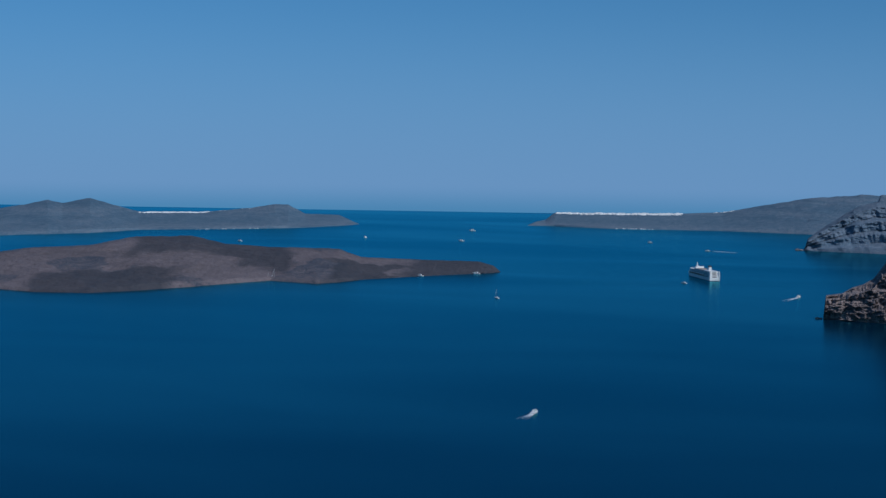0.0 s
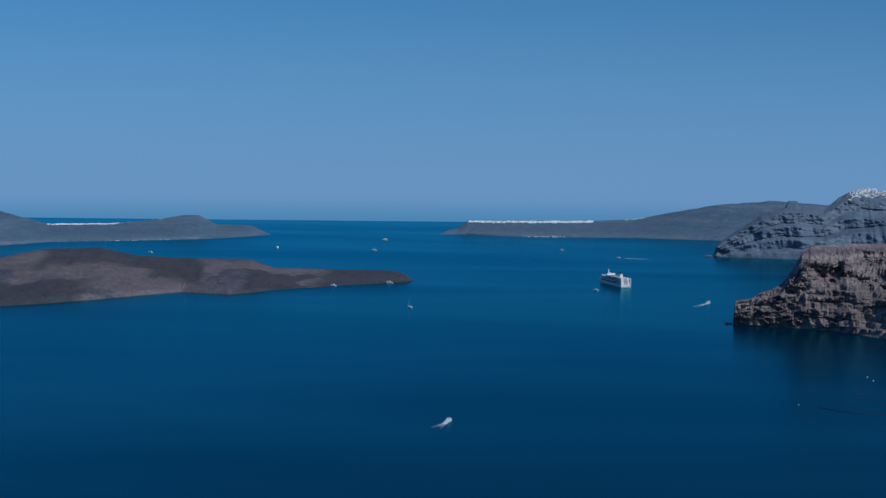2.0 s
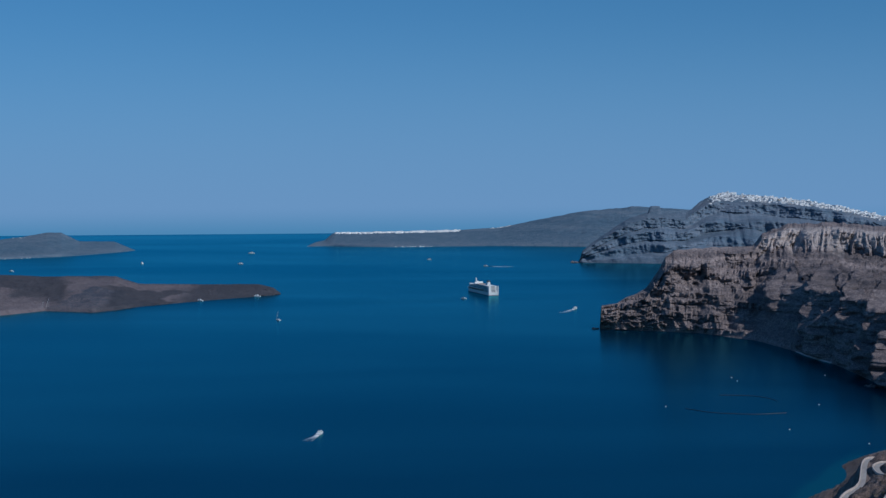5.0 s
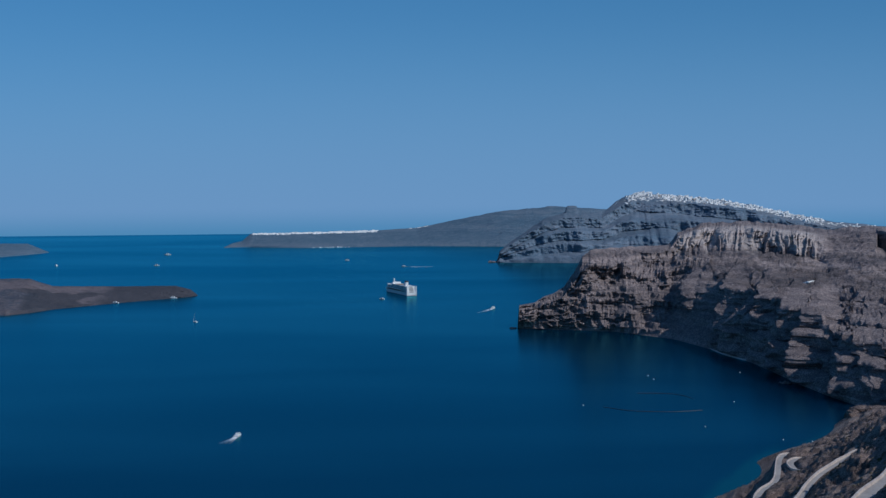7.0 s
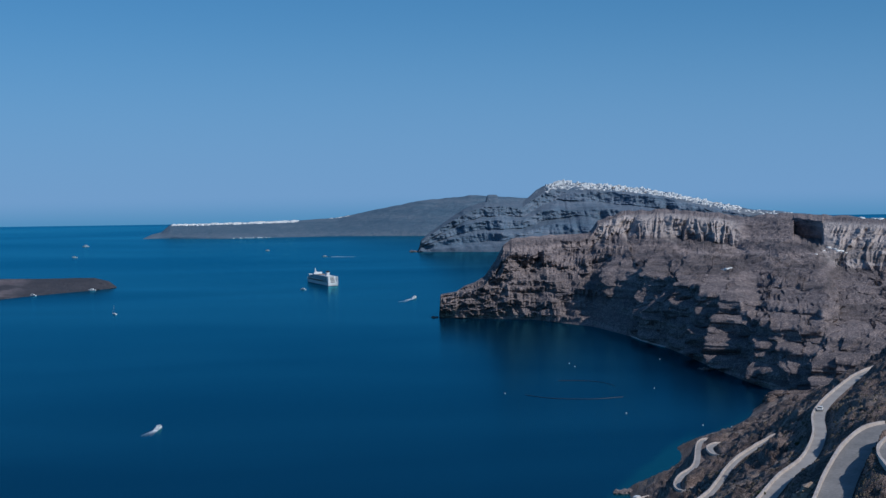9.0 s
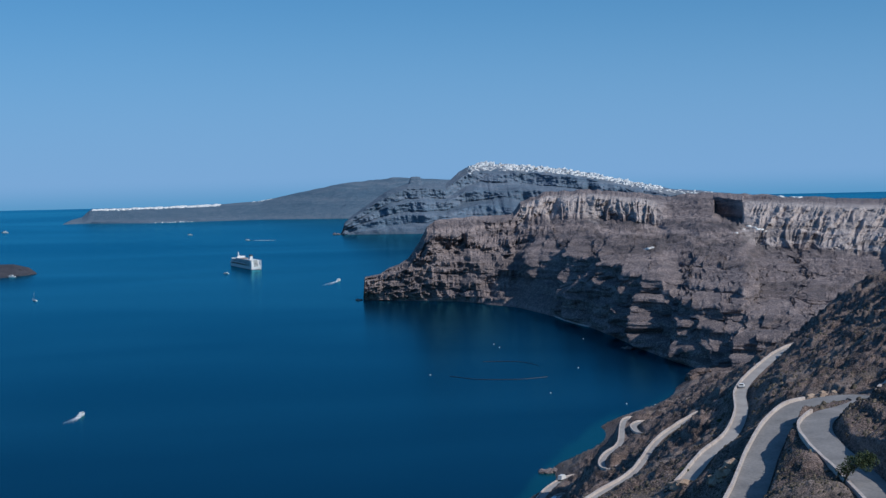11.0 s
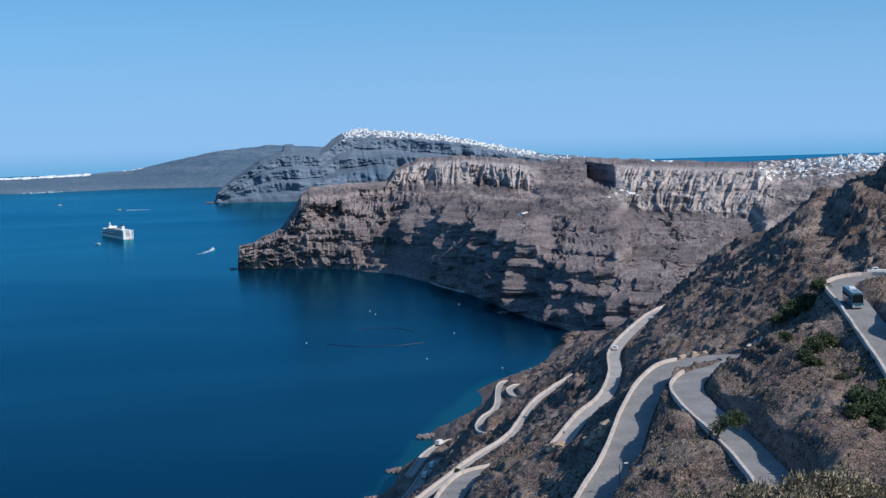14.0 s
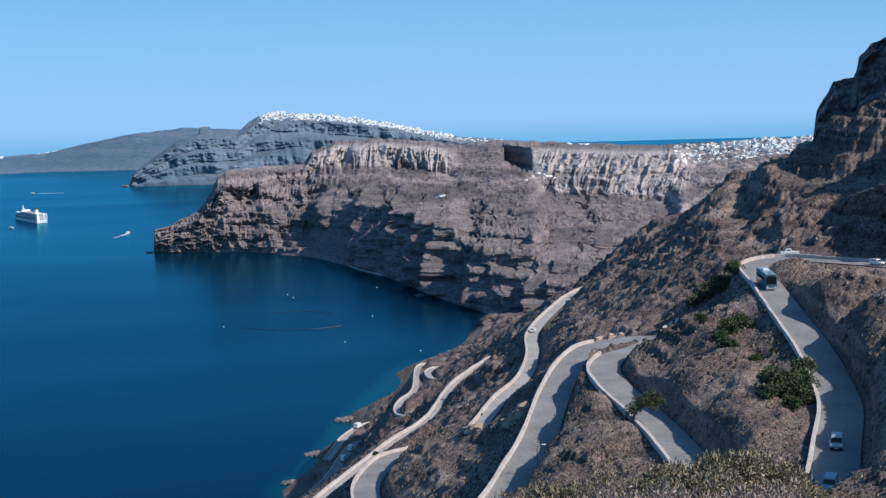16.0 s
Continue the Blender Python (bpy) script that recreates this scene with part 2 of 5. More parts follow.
def ridge(name, material, columns, profile, step, rows, gully, lump, back, seed, pale=None, other=(), shape=None, beds=1.0, black=None, scree=0.75):
    """Land seen across water: columns of (bearing, shore distance, crest distance, crest height), a profile of
    (way inland, height) from shore to crest, both 0 to 1; gullies and ledges by noise; then down at the back.
    other: more profiles and their share by bearing. shape: a last change of distance and height."""
    c = np.array(columns, float)
    az = np.arange(c[0, 0], c[-1, 0] + step / 2, step)
    rs, rc, zc = (np.interp(az, c[:, 0], c[:, k]) for k in (1, 2, 3))
    s = np.linspace(0, 1, rows)
    A, S = np.meshgrid(az, s)
    x0, y0 = np.sin(np.radians(A)) * rs, np.cos(np.radians(A)) * rs
    # beds wander up and down along the coast
    wob = (fbm(x0 / 150, y0 / 150, S * 1.5, 4, seed + 40) * 0.11 + fbm(x0 / 40, y0 / 40, S * 3, 3, seed + 60) * 0.035) * np.sin(np.pi * S) ** 0.7
    T = np.clip(S + wob, 0, 1)

    def along(prof):
        p = np.array(prof, float)
        length = np.concatenate([[0], np.cumsum(np.hypot(np.diff(p[:, 0]) * 0.6, np.diff(p[:, 1])))])
        return np.interp(T * length[-1], length, p[:, 0]), np.interp(T * length[-1], length, p[:, 1])

    WAY, HIGH = along(profile)
    for prof, share in other:
        w2, h2 = along(prof)
        k = share(A)
        WAY, HIGH = WAY + (w2 - WAY) * k, HIGH + (h2 - HIGH) * k
    # here and there scree buries the ledges
    bury = smooth(0.0, 0.7, fbm(x0 / 90, y0 / 90, S * 2.5, 3, seed + 77)) * scree
    HIGH = HIGH + (WAY**0.75 - HIGH) * bury * np.minimum(1, 3 * (1 - S)) * (S > 0.02)
    R, Z = rs + (rc - rs) * WAY, zc * HIGH
    # relief stands out on the cliffs and lies low on the gentle slopes
    slope = np.gradient(Z, axis=0) / np.maximum(np.gradient(R, axis=0), 0.02)
    steep = 0.22 + 0.78 * smooth(0.25, 0.9, slope)
    mask = np.minimum(1, 1.6 * S) * smooth(1.0, 0.95, S) * steep
    X, Y = np.sin(np.radians(A)) * R, np.cos(np.radians(A)) * R
    n1 = ridged(X / gully, Y / gully, Z / (gully * 1.3), 5, seed, 0.55)
    n2 = fbm(X / (gully * 0.35), Y / (gully * 0.35), Z / (gully * 0.12), 5, seed + 9, 0.62)
    R = R - (n1 * lump + n2 * lump * 0.5) * mask
    Z = Z + fbm(x0 / (gully * 0.5), y0 / (gully * 0.5), R / 30, 4, seed + 20) * lump * 0.2 * smooth(0, 0.2, S) * smooth(1.0, 0.9, S) * zc / zc.max()
    Z = Z + np.where(S > 0.96, fbm(x0 / 16, y0 / 16, 0, 4, seed + 31) * 0.014 * zc, 0)
    # hard beds stand out as ledges
    level = Z + fbm(x0 / 60, y0 / 60, 0, 3, seed + 70) * 3.0
    R = R - fbm(level / 9.0, x0 / 400, 0, 4, seed + 80, 0.7) * lump * 0.42 * beds * mask
    R = R - (ridged(X / 13, Y / 13, Z / 7, 3, seed + 50, 0.6) - 0.4) * lump * 0.2 * mask
    B = A
    if shape:
        B, R, Z = shape(A, S, R, Z, HIGH, rs, steep)
    Z[0], R[0] = -6, R[0] - 4
    down = pale[4](A) if pale and len(pale) > 4 else 0
    PL = smooth(pale[0], pale[1], HIGH + down + fbm(x0 / 30, y0 / 30, 0, 3, seed + 5) * 0.07) * pale[2](A) if pale else 0 * Z
    PL = PL * smooth(0.985, 0.955, HIGH)
    if pale and len(pale) > 3 and pale[3]:
        PL = PL * smooth(-0.1, 0.08, fbm(X / 130, Y / 150, 0, 5, pale[3], 0.6))
    bk = np.linspace(0.0, 1, 12)[1:, None]
    Rb = R[-1] + (4 + back * (zc / zc.max()) ** 2) * bk
    Zb = Z[-1] * (1 - bk**1.3) - 8 * bk
    full = np.concatenate([at(B, R, Z), at(np.broadcast_to(B[-1], Rb.shape), Rb, Zb)])
    LANDS[name] = (az, R, Z)
    LV = black(A, HIGH, x0, y0) if black else 0 * Z
    return sheet(name, full, material, np.concatenate([PL, np.broadcast_to(PL[-1] * 0, Rb.shape)]), None, np.concatenate([LV, np.broadcast_to(LV[-1] * 0, Rb.shape)]))


LANDS = {}


# ---- sea ----
# the hillside's waterline: bearing, distance
SHORE = [(-150, 900), (-100, 500), (-60, 380), (-30, 450), (-12, 600), (0, 600), (3, 715), (4.5, 795), (5.47, 852), (6.73, 930), (8, 1038), (9.68, 1180), (11.2, 1240), (12.36, 1358), (13.2, 1420), (16, 1500), (22, 1600)]
def sea_sheet():
    r = np.concatenate([[5.0], np.geomspace(60, 700, 12), np.arange(720, 1500, 8.0), np.geomspace(1520, 16000, 40)])
    a = np.concatenate([np.arange(-180, 2, 4), np.arange(2, 14, 0.12), np.arange(14, 181, 4)])
    A, R = np.meshgrid(a, r)
    s = np.array(SHORE)
    over = R - np.interp(A, s[:, 0], s[:, 1])
    shoal = 0.6 * smooth(42, -5, over + 22 * fbm(A * 1.4, R / 50, 0, 3, 61)) * smooth(4, 6, A) * smooth(13, 11, A)
    ob = sheet("water", at(A, R, 0.0 * R), SEA, shoal)
    return tagged(ob, "deep blue calm sea with faint ripples", "sea", kind="structure")


sea_sheet()

# ---- far coasts ----
CLIFFS = [(0, 0), (0.05, 0.13), (0.22, 0.20), (0.26, 0.38), (0.42, 0.45), (0.46, 0.63), (0.66, 0.70), (0.71, 0.9), (1, 1)]
SOFT = [(0, 0), (0.04, 0.14), (0.3, 0.36), (0.6, 0.68), (0.85, 0.92), (1, 1)]

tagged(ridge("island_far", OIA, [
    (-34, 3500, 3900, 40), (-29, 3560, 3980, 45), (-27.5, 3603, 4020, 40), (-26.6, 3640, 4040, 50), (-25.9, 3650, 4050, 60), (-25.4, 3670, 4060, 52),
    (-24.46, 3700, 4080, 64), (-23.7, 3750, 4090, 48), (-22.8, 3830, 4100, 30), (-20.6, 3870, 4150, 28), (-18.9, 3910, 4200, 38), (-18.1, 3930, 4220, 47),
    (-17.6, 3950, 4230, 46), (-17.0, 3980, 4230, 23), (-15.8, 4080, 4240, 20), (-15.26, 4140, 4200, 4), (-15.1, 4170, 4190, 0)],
    SOFT, 0.03, 70, 70, 9, 500, 11, beds=0.1), "island ridge across the water with blue haze painted in", "island", kind="structure")

def lava_flows(a, h, x, y):
    """Black lava: a tongue from the crater along the crest and down to the low cape, and an old flow at the western shore."""
    w = fbm(x / 120, y / 120, h * 2, 4, 27)
    b, g = a + w * 0.7, h + w * 0.10
    tongue = smooth(-23.5, -23.0, b) * smooth(-18.2, -19.2, b) * smooth(0.62, 0.70, g)
    spill = smooth(-19.6, -19.2, b) * smooth(-17.2, -17.8, b) * smooth(0.18, 0.3, g + 0.12 * (b + 17.5))
    cape = smooth(-16.6, -16.1, b) * smooth(0.1, -0.15, w - 0.9 * (0.55 - h)) + smooth(-13.6, -12.8, b)
    old = smooth(-26.9, -26.3, b) * smooth(-21.5, -22.2, b) * smooth(0.52, 0.44, g + 0.045 * np.abs(b + 24.6))
    return 0.8 * np.clip(tongue + spill + cape + old, 0, 1)


tagged(ridge("island_lava", LAVA, [
    (-34, 2300, 2650, 30), (-29, 2340, 2650, 34), (-27.5, 2356, 2620, 35), (-26.4, 2310, 2640, 40), (-24.5, 2290, 2660, 42), (-22.9, 2320, 2730, 52), (-21, 2380, 2760, 52),
    (-19.8, 2430, 2740, 40), (-18.2, 2490, 2740, 35), (-16.6, 2440, 2740, 34), (-15.8, 2470, 2730, 34), (-15.0, 2520, 2720, 21), (-12.9, 2600, 2740, 16.5),
    (-10.8, 2670, 2725, 16), (-10.3, 2690, 2720, 10), (-10.05, 2705, 2715, 1)],
    SOFT, 0.025, 110, 60, 13, 350, 23, (-0.2, 0.05, lambda a: 0.85 * smooth(-11.5, -15, a) + 0.25, 5), beds=0.0, black=lava_flows),
    "dark lava islet with brown ash slopes", "island", kind="structure")

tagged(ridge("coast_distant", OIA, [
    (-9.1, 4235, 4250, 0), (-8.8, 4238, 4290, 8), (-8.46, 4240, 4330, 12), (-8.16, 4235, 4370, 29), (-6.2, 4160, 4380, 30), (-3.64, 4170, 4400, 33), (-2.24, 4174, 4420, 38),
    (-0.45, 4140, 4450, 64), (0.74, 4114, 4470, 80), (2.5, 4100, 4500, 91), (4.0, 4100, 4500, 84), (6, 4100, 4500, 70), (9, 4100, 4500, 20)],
    SOFT, 0.03, 80, 80, 10, 450, 37, beds=0.1), "long coastal ridge far across the bay with blue haze painted in", "cliff", kind="structure")

def rock_castle(A, S, R, Z, H, rs, steep):
    """The square rock standing on the crest, and gullies down the cliff beside it."""
    Z = Z + 13 * smooth(2.98, 3.06, A) * smooth(3.46, 3.40, A) * smooth(0.965, 0.985, S)
    gully = ridged(A * 1.6 + S * 0.8, S * 1.5, 0, 3, 59) * 9 * np.sin(np.pi * np.clip(S, 0, 1))
    return A, R + gully, Z


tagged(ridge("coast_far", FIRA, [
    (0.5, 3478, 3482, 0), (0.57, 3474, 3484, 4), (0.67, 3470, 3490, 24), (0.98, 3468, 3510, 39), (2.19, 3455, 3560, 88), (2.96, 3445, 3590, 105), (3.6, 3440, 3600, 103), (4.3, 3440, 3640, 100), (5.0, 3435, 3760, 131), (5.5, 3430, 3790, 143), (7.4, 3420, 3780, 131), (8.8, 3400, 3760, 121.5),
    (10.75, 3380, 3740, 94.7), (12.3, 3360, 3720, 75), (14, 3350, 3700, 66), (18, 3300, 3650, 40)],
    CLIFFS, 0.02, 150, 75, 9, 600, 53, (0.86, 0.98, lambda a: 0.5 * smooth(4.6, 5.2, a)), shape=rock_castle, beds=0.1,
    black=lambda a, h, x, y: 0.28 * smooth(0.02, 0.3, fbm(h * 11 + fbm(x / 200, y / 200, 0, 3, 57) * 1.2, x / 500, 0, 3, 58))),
    "tall banded caldera cliff with blue haze painted in", "cliff", kind="structure")

def quarry(A, S, R, Z, H, rs, steep):
    """A square pit under the crest, buttresses that step out into the bay, fluted pale cliffs under the rim."""
    # broken ledges everywhere: hard beds stand proud, soft ones weather back
    x, y = np.sin(np.radians(A)) * R, np.cos(np.radians(A)) * R
    body = smooth(0.0, 0.04, H) * smooth(0.99, 0.93, H)
    soft = 1 - 0.75 * smooth(0.72, 0.8, H) * smooth(6.6, 7.2, A)
    R = R - body * soft * steep * ((ridged(x / 30, y / 30, Z / 15, 4, 85, 0.6) - 0.5) * 5.5 + fbm(x / 8, y / 8, Z / 4, 3, 86, 0.6) * 2.2)
    Z = Z + body * (1 - steep) * (ridged(x / 26, y / 26, 0, 5, 89, 0.6) * 2.4 + ridged((0.8 * x + 0.6 * y) / 15, (0.8 * y - 0.6 * x) / 40, 0, 4, 90, 0.6) * 1.5)
    level = (Z + fbm(x / 60, y / 60, 0, 4, 87) * 5) / 8.5
    tread = level - np.floor(level)
    Z = Z + (smooth(0.45, 0.95, tread) - tread) * (5.5 - 4.3 * smooth(6.6, 7.6, A)) * body * soft * smooth(-0.3, 0.2, fbm(x / 45, y / 45, Z / 30, 3, 88))
    pit = smooth(13.72, 13.76, A) * smooth(14.75, 14.71, A) * smooth(0.735, 0.75, S) * smooth(0.985, 0.96, S)
    R = R * (1 - pit) + pit * (2150 + 25 * S + 62 * (14.73 - A))
    # spurs with a lit flank and a deep shaded cleft beside each, thrown out sideways from the coast
    bay = smooth(6.9, 7.7, A) * smooth(19, 16.5, A)
    u = (rs + 30 * fbm(A * 1.1, S * 0.8, 0, 3, 97) + 120 * S) / 96
    tooth = 1 - np.abs(2 * (u - np.floor(u)) - 1)
    u2 = (rs + 18 * fbm(A * 2.0, S * 1.5, 0, 3, 98) + 60 * S) / 41
    tooth2 = 1 - np.abs(2 * (u2 - np.floor(u2)) - 1)
    low = smooth(0.0, 0.06, H) * smooth(0.72, 0.46, H)
    x, y = np.sin(np.radians(A)) * R, np.cos(np.radians(A)) * R
    out = bay * low * (24 * (tooth**1.6 - 0.38) + 7 * (tooth2 - 0.5) + 4 * fbm(x / 12, y / 20, Z / 22, 4, 95, 0.6) + 6 * fbm(x / 30, y / 45, Z / 50, 3, 96))
    B = A - np.degrees(out / np.maximum(R, 500.0))
    # the tip: upright faces cut by joints
    tip = smooth(7.2, 6.2, A) * smooth(0.02, 0.06, S) * smooth(0.98, 0.9, S)
    R = R + tip * (np.abs(vnoise(A * 3.4 + H * 2, H * 9, 0, 98)) * 7 + np.abs(vnoise(A * 11, H * 14, 0, 99)) * 3.5 - 3)
    # flutes: rain-cut ribs, straight in the west, leaning in the east
    west = smooth(0.70, 0.76, H) * smooth(1.0, 0.985, H) * smooth(6.7, 7.0, A) * smooth(12.2, 11.4, A)
    east = smooth(0.54, 0.6, H) * smooth(1.0, 0.985, H) * smooth(14.6, 15.2, A) * smooth(20.6, 19.9, A)
    mid = smooth(0.62, 0.66, H) * smooth(0.86, 0.82, H) * smooth(3.2, 3.6, A) * smooth(8.4, 7.2, A)
    wob = fbm(A * 2.5, H * 4, 0, 4, 92) * 0.16
    for k, lean, wide in ((west, 0.25, 1.0), (east, 1.3, 0.7), (mid, 0.2, 1.0)):
        q = (A + (1 - H) * lean * 2.0 + wob) * wide
        R = R + k * (np.abs(vnoise(q * 4.6, H * 4, 0, 91)) * 19 + np.abs(vnoise(q * 11, H * 9, 0, 93)) * 10 + fbm(x / 7, y / 7, Z / 5, 3, 94) * 3 - 10)
    return B, R, Z


def dark_bands(a, h, x, y):
    """Two darker bands on the tip's lower cliff steps, streaks of darker ledges elsewhere."""
    hh = h + fbm(x / 70, y / 70, 0, 4, 74) * 0.035
    tip = (smooth(0.12, 0.14, hh) * smooth(0.26, 0.24, hh) + smooth(0.36, 0.38, hh) * smooth(0.50, 0.48, hh)) * smooth(7.8, 6.8, a) * smooth(-0.35, 0.1, fbm(x / 30, y / 30, h * 6, 3, 75))
    ledge = smooth(0.25, 0.5, fbm(hh * 26, x / 160, y / 160, 3, 76)) * smooth(6.5, 8, a) * smooth(0.82, 0.74, h)
    return 0.5 * tip + 0.5 * ledge


tagged(ridge("headland", CLIFF, [
    (1.28, 2106, 2112, 2), (1.34, 2101, 2112, 30), (1.9, 2096, 2118, 33), (2.2, 2093, 2120, 40), (2.57, 2088, 2124, 44), (2.9, 2084, 2130, 51), (3.05, 2083, 2133, 58), (3.31, 2080, 2140, 72), (3.59, 2076, 2150, 92), (3.9, 2070, 2170, 98),
    (4.7, 2062, 2230, 99), (6.6, 1985, 2290, 98), (6.75, 1978, 2330, 103), (6.95, 1965, 2350, 113.5), (7.9, 1888, 2400, 125), (9.5, 1755, 2400, 127.4), (11.1, 1595, 2380, 122.4), (12.1, 1520, 2370, 116),
    (13.3, 1450, 2350, 123), (15.1, 1380, 2320, 119), (17.9, 1350, 2250, 116.7), (19.9, 1380, 2200, 117.5), (21.8, 1420, 2150, 123), (24.2, 1480, 2100, 129), (28, 1550, 2050, 135)],
    [(0, 0), (0.02, 0.12), (0.05, 0.135), (0.08, 0.25), (0.20, 0.36), (0.23, 0.49), (0.38, 0.62), (0.43, 0.82), (1, 1)],
    0.018, 280, 55, 7, 1500, 71, (0.78, 0.84, lambda a: np.maximum(smooth(6.8, 7.0, a) * smooth(12.2, 11.4, a), smooth(14.2, 15.0, a) * (1 - 0.75 * smooth(19.6, 20.6, a))), None,
     lambda a: 0.02 + 0.20 * smooth(14.5, 15.3, a)),
    [([(0, 0), (0.11, 0.13), (0.21, 0.28), (0.26, 0.42), (0.40, 0.56), (0.46, 0.72), (0.74, 0.80), (0.79, 0.96), (1, 1)], lambda a: smooth(5.0, 6.0, a) * smooth(8.9, 7.9, a)),
     ([(0, 0), (0.01, 0.08), (0.035, 0.11), (0.045, 0.22), (0.08, 0.26), (0.09, 0.37), (0.13, 0.41), (0.145, 0.53), (0.30, 0.59), (0.36, 0.64), (0.54, 0.68), (0.71, 0.73), (0.77, 0.95), (1, 1)], lambda a: smooth(6.5, 10, a)),
     ([(0, 0), (0.02, 0.12), (0.045, 0.16), (0.06, 0.28), (0.09, 0.32), (0.1, 0.42), (0.2, 0.44), (0.21, 0.49), (0.35, 0.53), (0.36, 0.58), (0.7, 0.78), (0.9, 0.97), (1, 1)], lambda a: smooth(11.8, 12.3, a) * smooth(14.8, 14.4, a)),
     ([(0, 0), (0.02, 0.12), (0.045, 0.16), (0.055, 0.28), (0.1, 0.31), (0.11, 0.37), (0.25, 0.4), (0.26, 0.44), (0.45, 0.47), (0.46, 0.51), (0.6, 0.53), (0.64, 0.57), (0.71, 0.76), (0.79, 0.95), (1, 1)], lambda a: smooth(14.5, 15.2, a) * smooth(20.2, 19.4, a)),
     ([(0, 0), (0.05, 0.2), (0.12, 0.4), (0.5, 0.6), (0.66, 0.64), (0.69, 0.74), (1, 1)], lambda a: smooth(19.6, 20.6, a))], quarry, 0.7, dark_bands, 0.3),
    "brown banded volcanic headland cliff with pale tuff crest", "cliff", kind="structure")

# ---- the hillside with its hairpin roads: bearing, distance, height ----
ROADS = {
    "upper": [(29, 385, 172.2), (26.96, 400, 171.5), (24.9, 412, 171.1), (23.76, 418, 170.9), (22.95, 416, 170.7), (22.5, 402, 170.5), (22.95, 375, 169.9), (23.75, 335, 168.8), (24.6, 305, 167), (25.1, 284, 165.8),
              (25.49, 264, 164.9), (25.39, 244, 164), (25.11, 218, 163.2), (24.2, 203, 162), (22.4, 207, 160.4), (21, 226, 159), (20.5, 245, 158.3), (19.8, 265, 157.6), (18.6, 295, 157), (17.5, 325, 156.4),
              (17.2, 345, 156.1), (17.6, 364, 155.4), (18.4, 376, 154.9), (18.9, 388, 154.5), (18.4, 396, 154), (17.2, 390, 153.7), (16.55, 382, 153.5), (15.95, 365, 152.6), (15.4, 340, 151.1), (14.85, 308, 149.6), (14.1, 285, 148.4), (13.45, 270, 147.3),
              (12.2, 252, 146), (10.8, 250, 145)],
    "middle": [(17.6, 690, 130.5), (16.33, 640, 132.2), (15.62, 590, 134.3), (14.69, 520, 135.7), (14.65, 470, 136.7), (14.3, 430, 137.7), (13.5, 400, 138.5), (12.95, 375, 139.2), (12.6, 360, 139.8)],
    "bend": [(11.4, 412, 124), (10.41, 402, 125), (9.38, 390, 126), (8.64, 365, 127.2), (8.52, 345, 128.3), (8.9, 320, 129.5)],
    "lower": [(13.2, 590, 115), (12.49, 560, 116.1), (11.7, 525, 117.1), (10.85, 475, 117.6), (9.6, 445, 117.9), (8.77, 425, 118.1), (7.3, 395, 117.8), (6.0, 370, 117.5)],
    "hairpin": [(11.9, 905, 55.5), (11.21, 900, 56.8), (10.54, 880, 59.1), (10.37, 800, 62.3), (9.89, 765, 63.9), (9.7, 742, 64.4), (9.9, 725, 65.2), (10.6, 735, 66.5)],
    "spur": [(11.5, 870, 60), (11.1, 862, 61.5), (10.85, 845, 62.3), (11.05, 820, 63.5), (11.4, 815, 64.5)],
    "shore": [(8.8, 975, 8), (8.4, 960, 9), (7.77, 930, 9.4), (7.13, 880, 8.4)],
    "quay": [(8.5, 915, 10), (8.07, 900, 11.2), (7.64, 865, 11.7), (7.21, 830, 11.3), (6.37, 790, 11.3), (5.8, 760, 12)],
}
HALF = {"upper": 3.3, "middle": 1.7, "bend": 2.9, "lower": 0.85, "hairpin": 1.25, "spur": 1.5, "shore": 2.0, "quay": 2.3}


def spline(pts, gap):
    """A smooth line through the points, sampled about every gap metres."""
    p = np.array(pts, float)
    p = np.concatenate([[2 * p[0] - p[1]], p, [2 * p[-1] - p[-2]]])
    out = []
    for k in range(1, len(p) - 2):
        a, b, c, d = p[k - 1:k + 3]
        n = max(2, int(np.linalg.norm(c - b) / gap))
        t = np.linspace(0, 1, n, endpoint=False)[:, None]
        out.append(0.5 * (2 * b + (c - a) * t + (2 * a - 5 * b + 4 * c - d) * t**2 + (3 * b - a - 3 * c + d) * t**3))
    return np.concatenate(out + [p[-2:-1]])


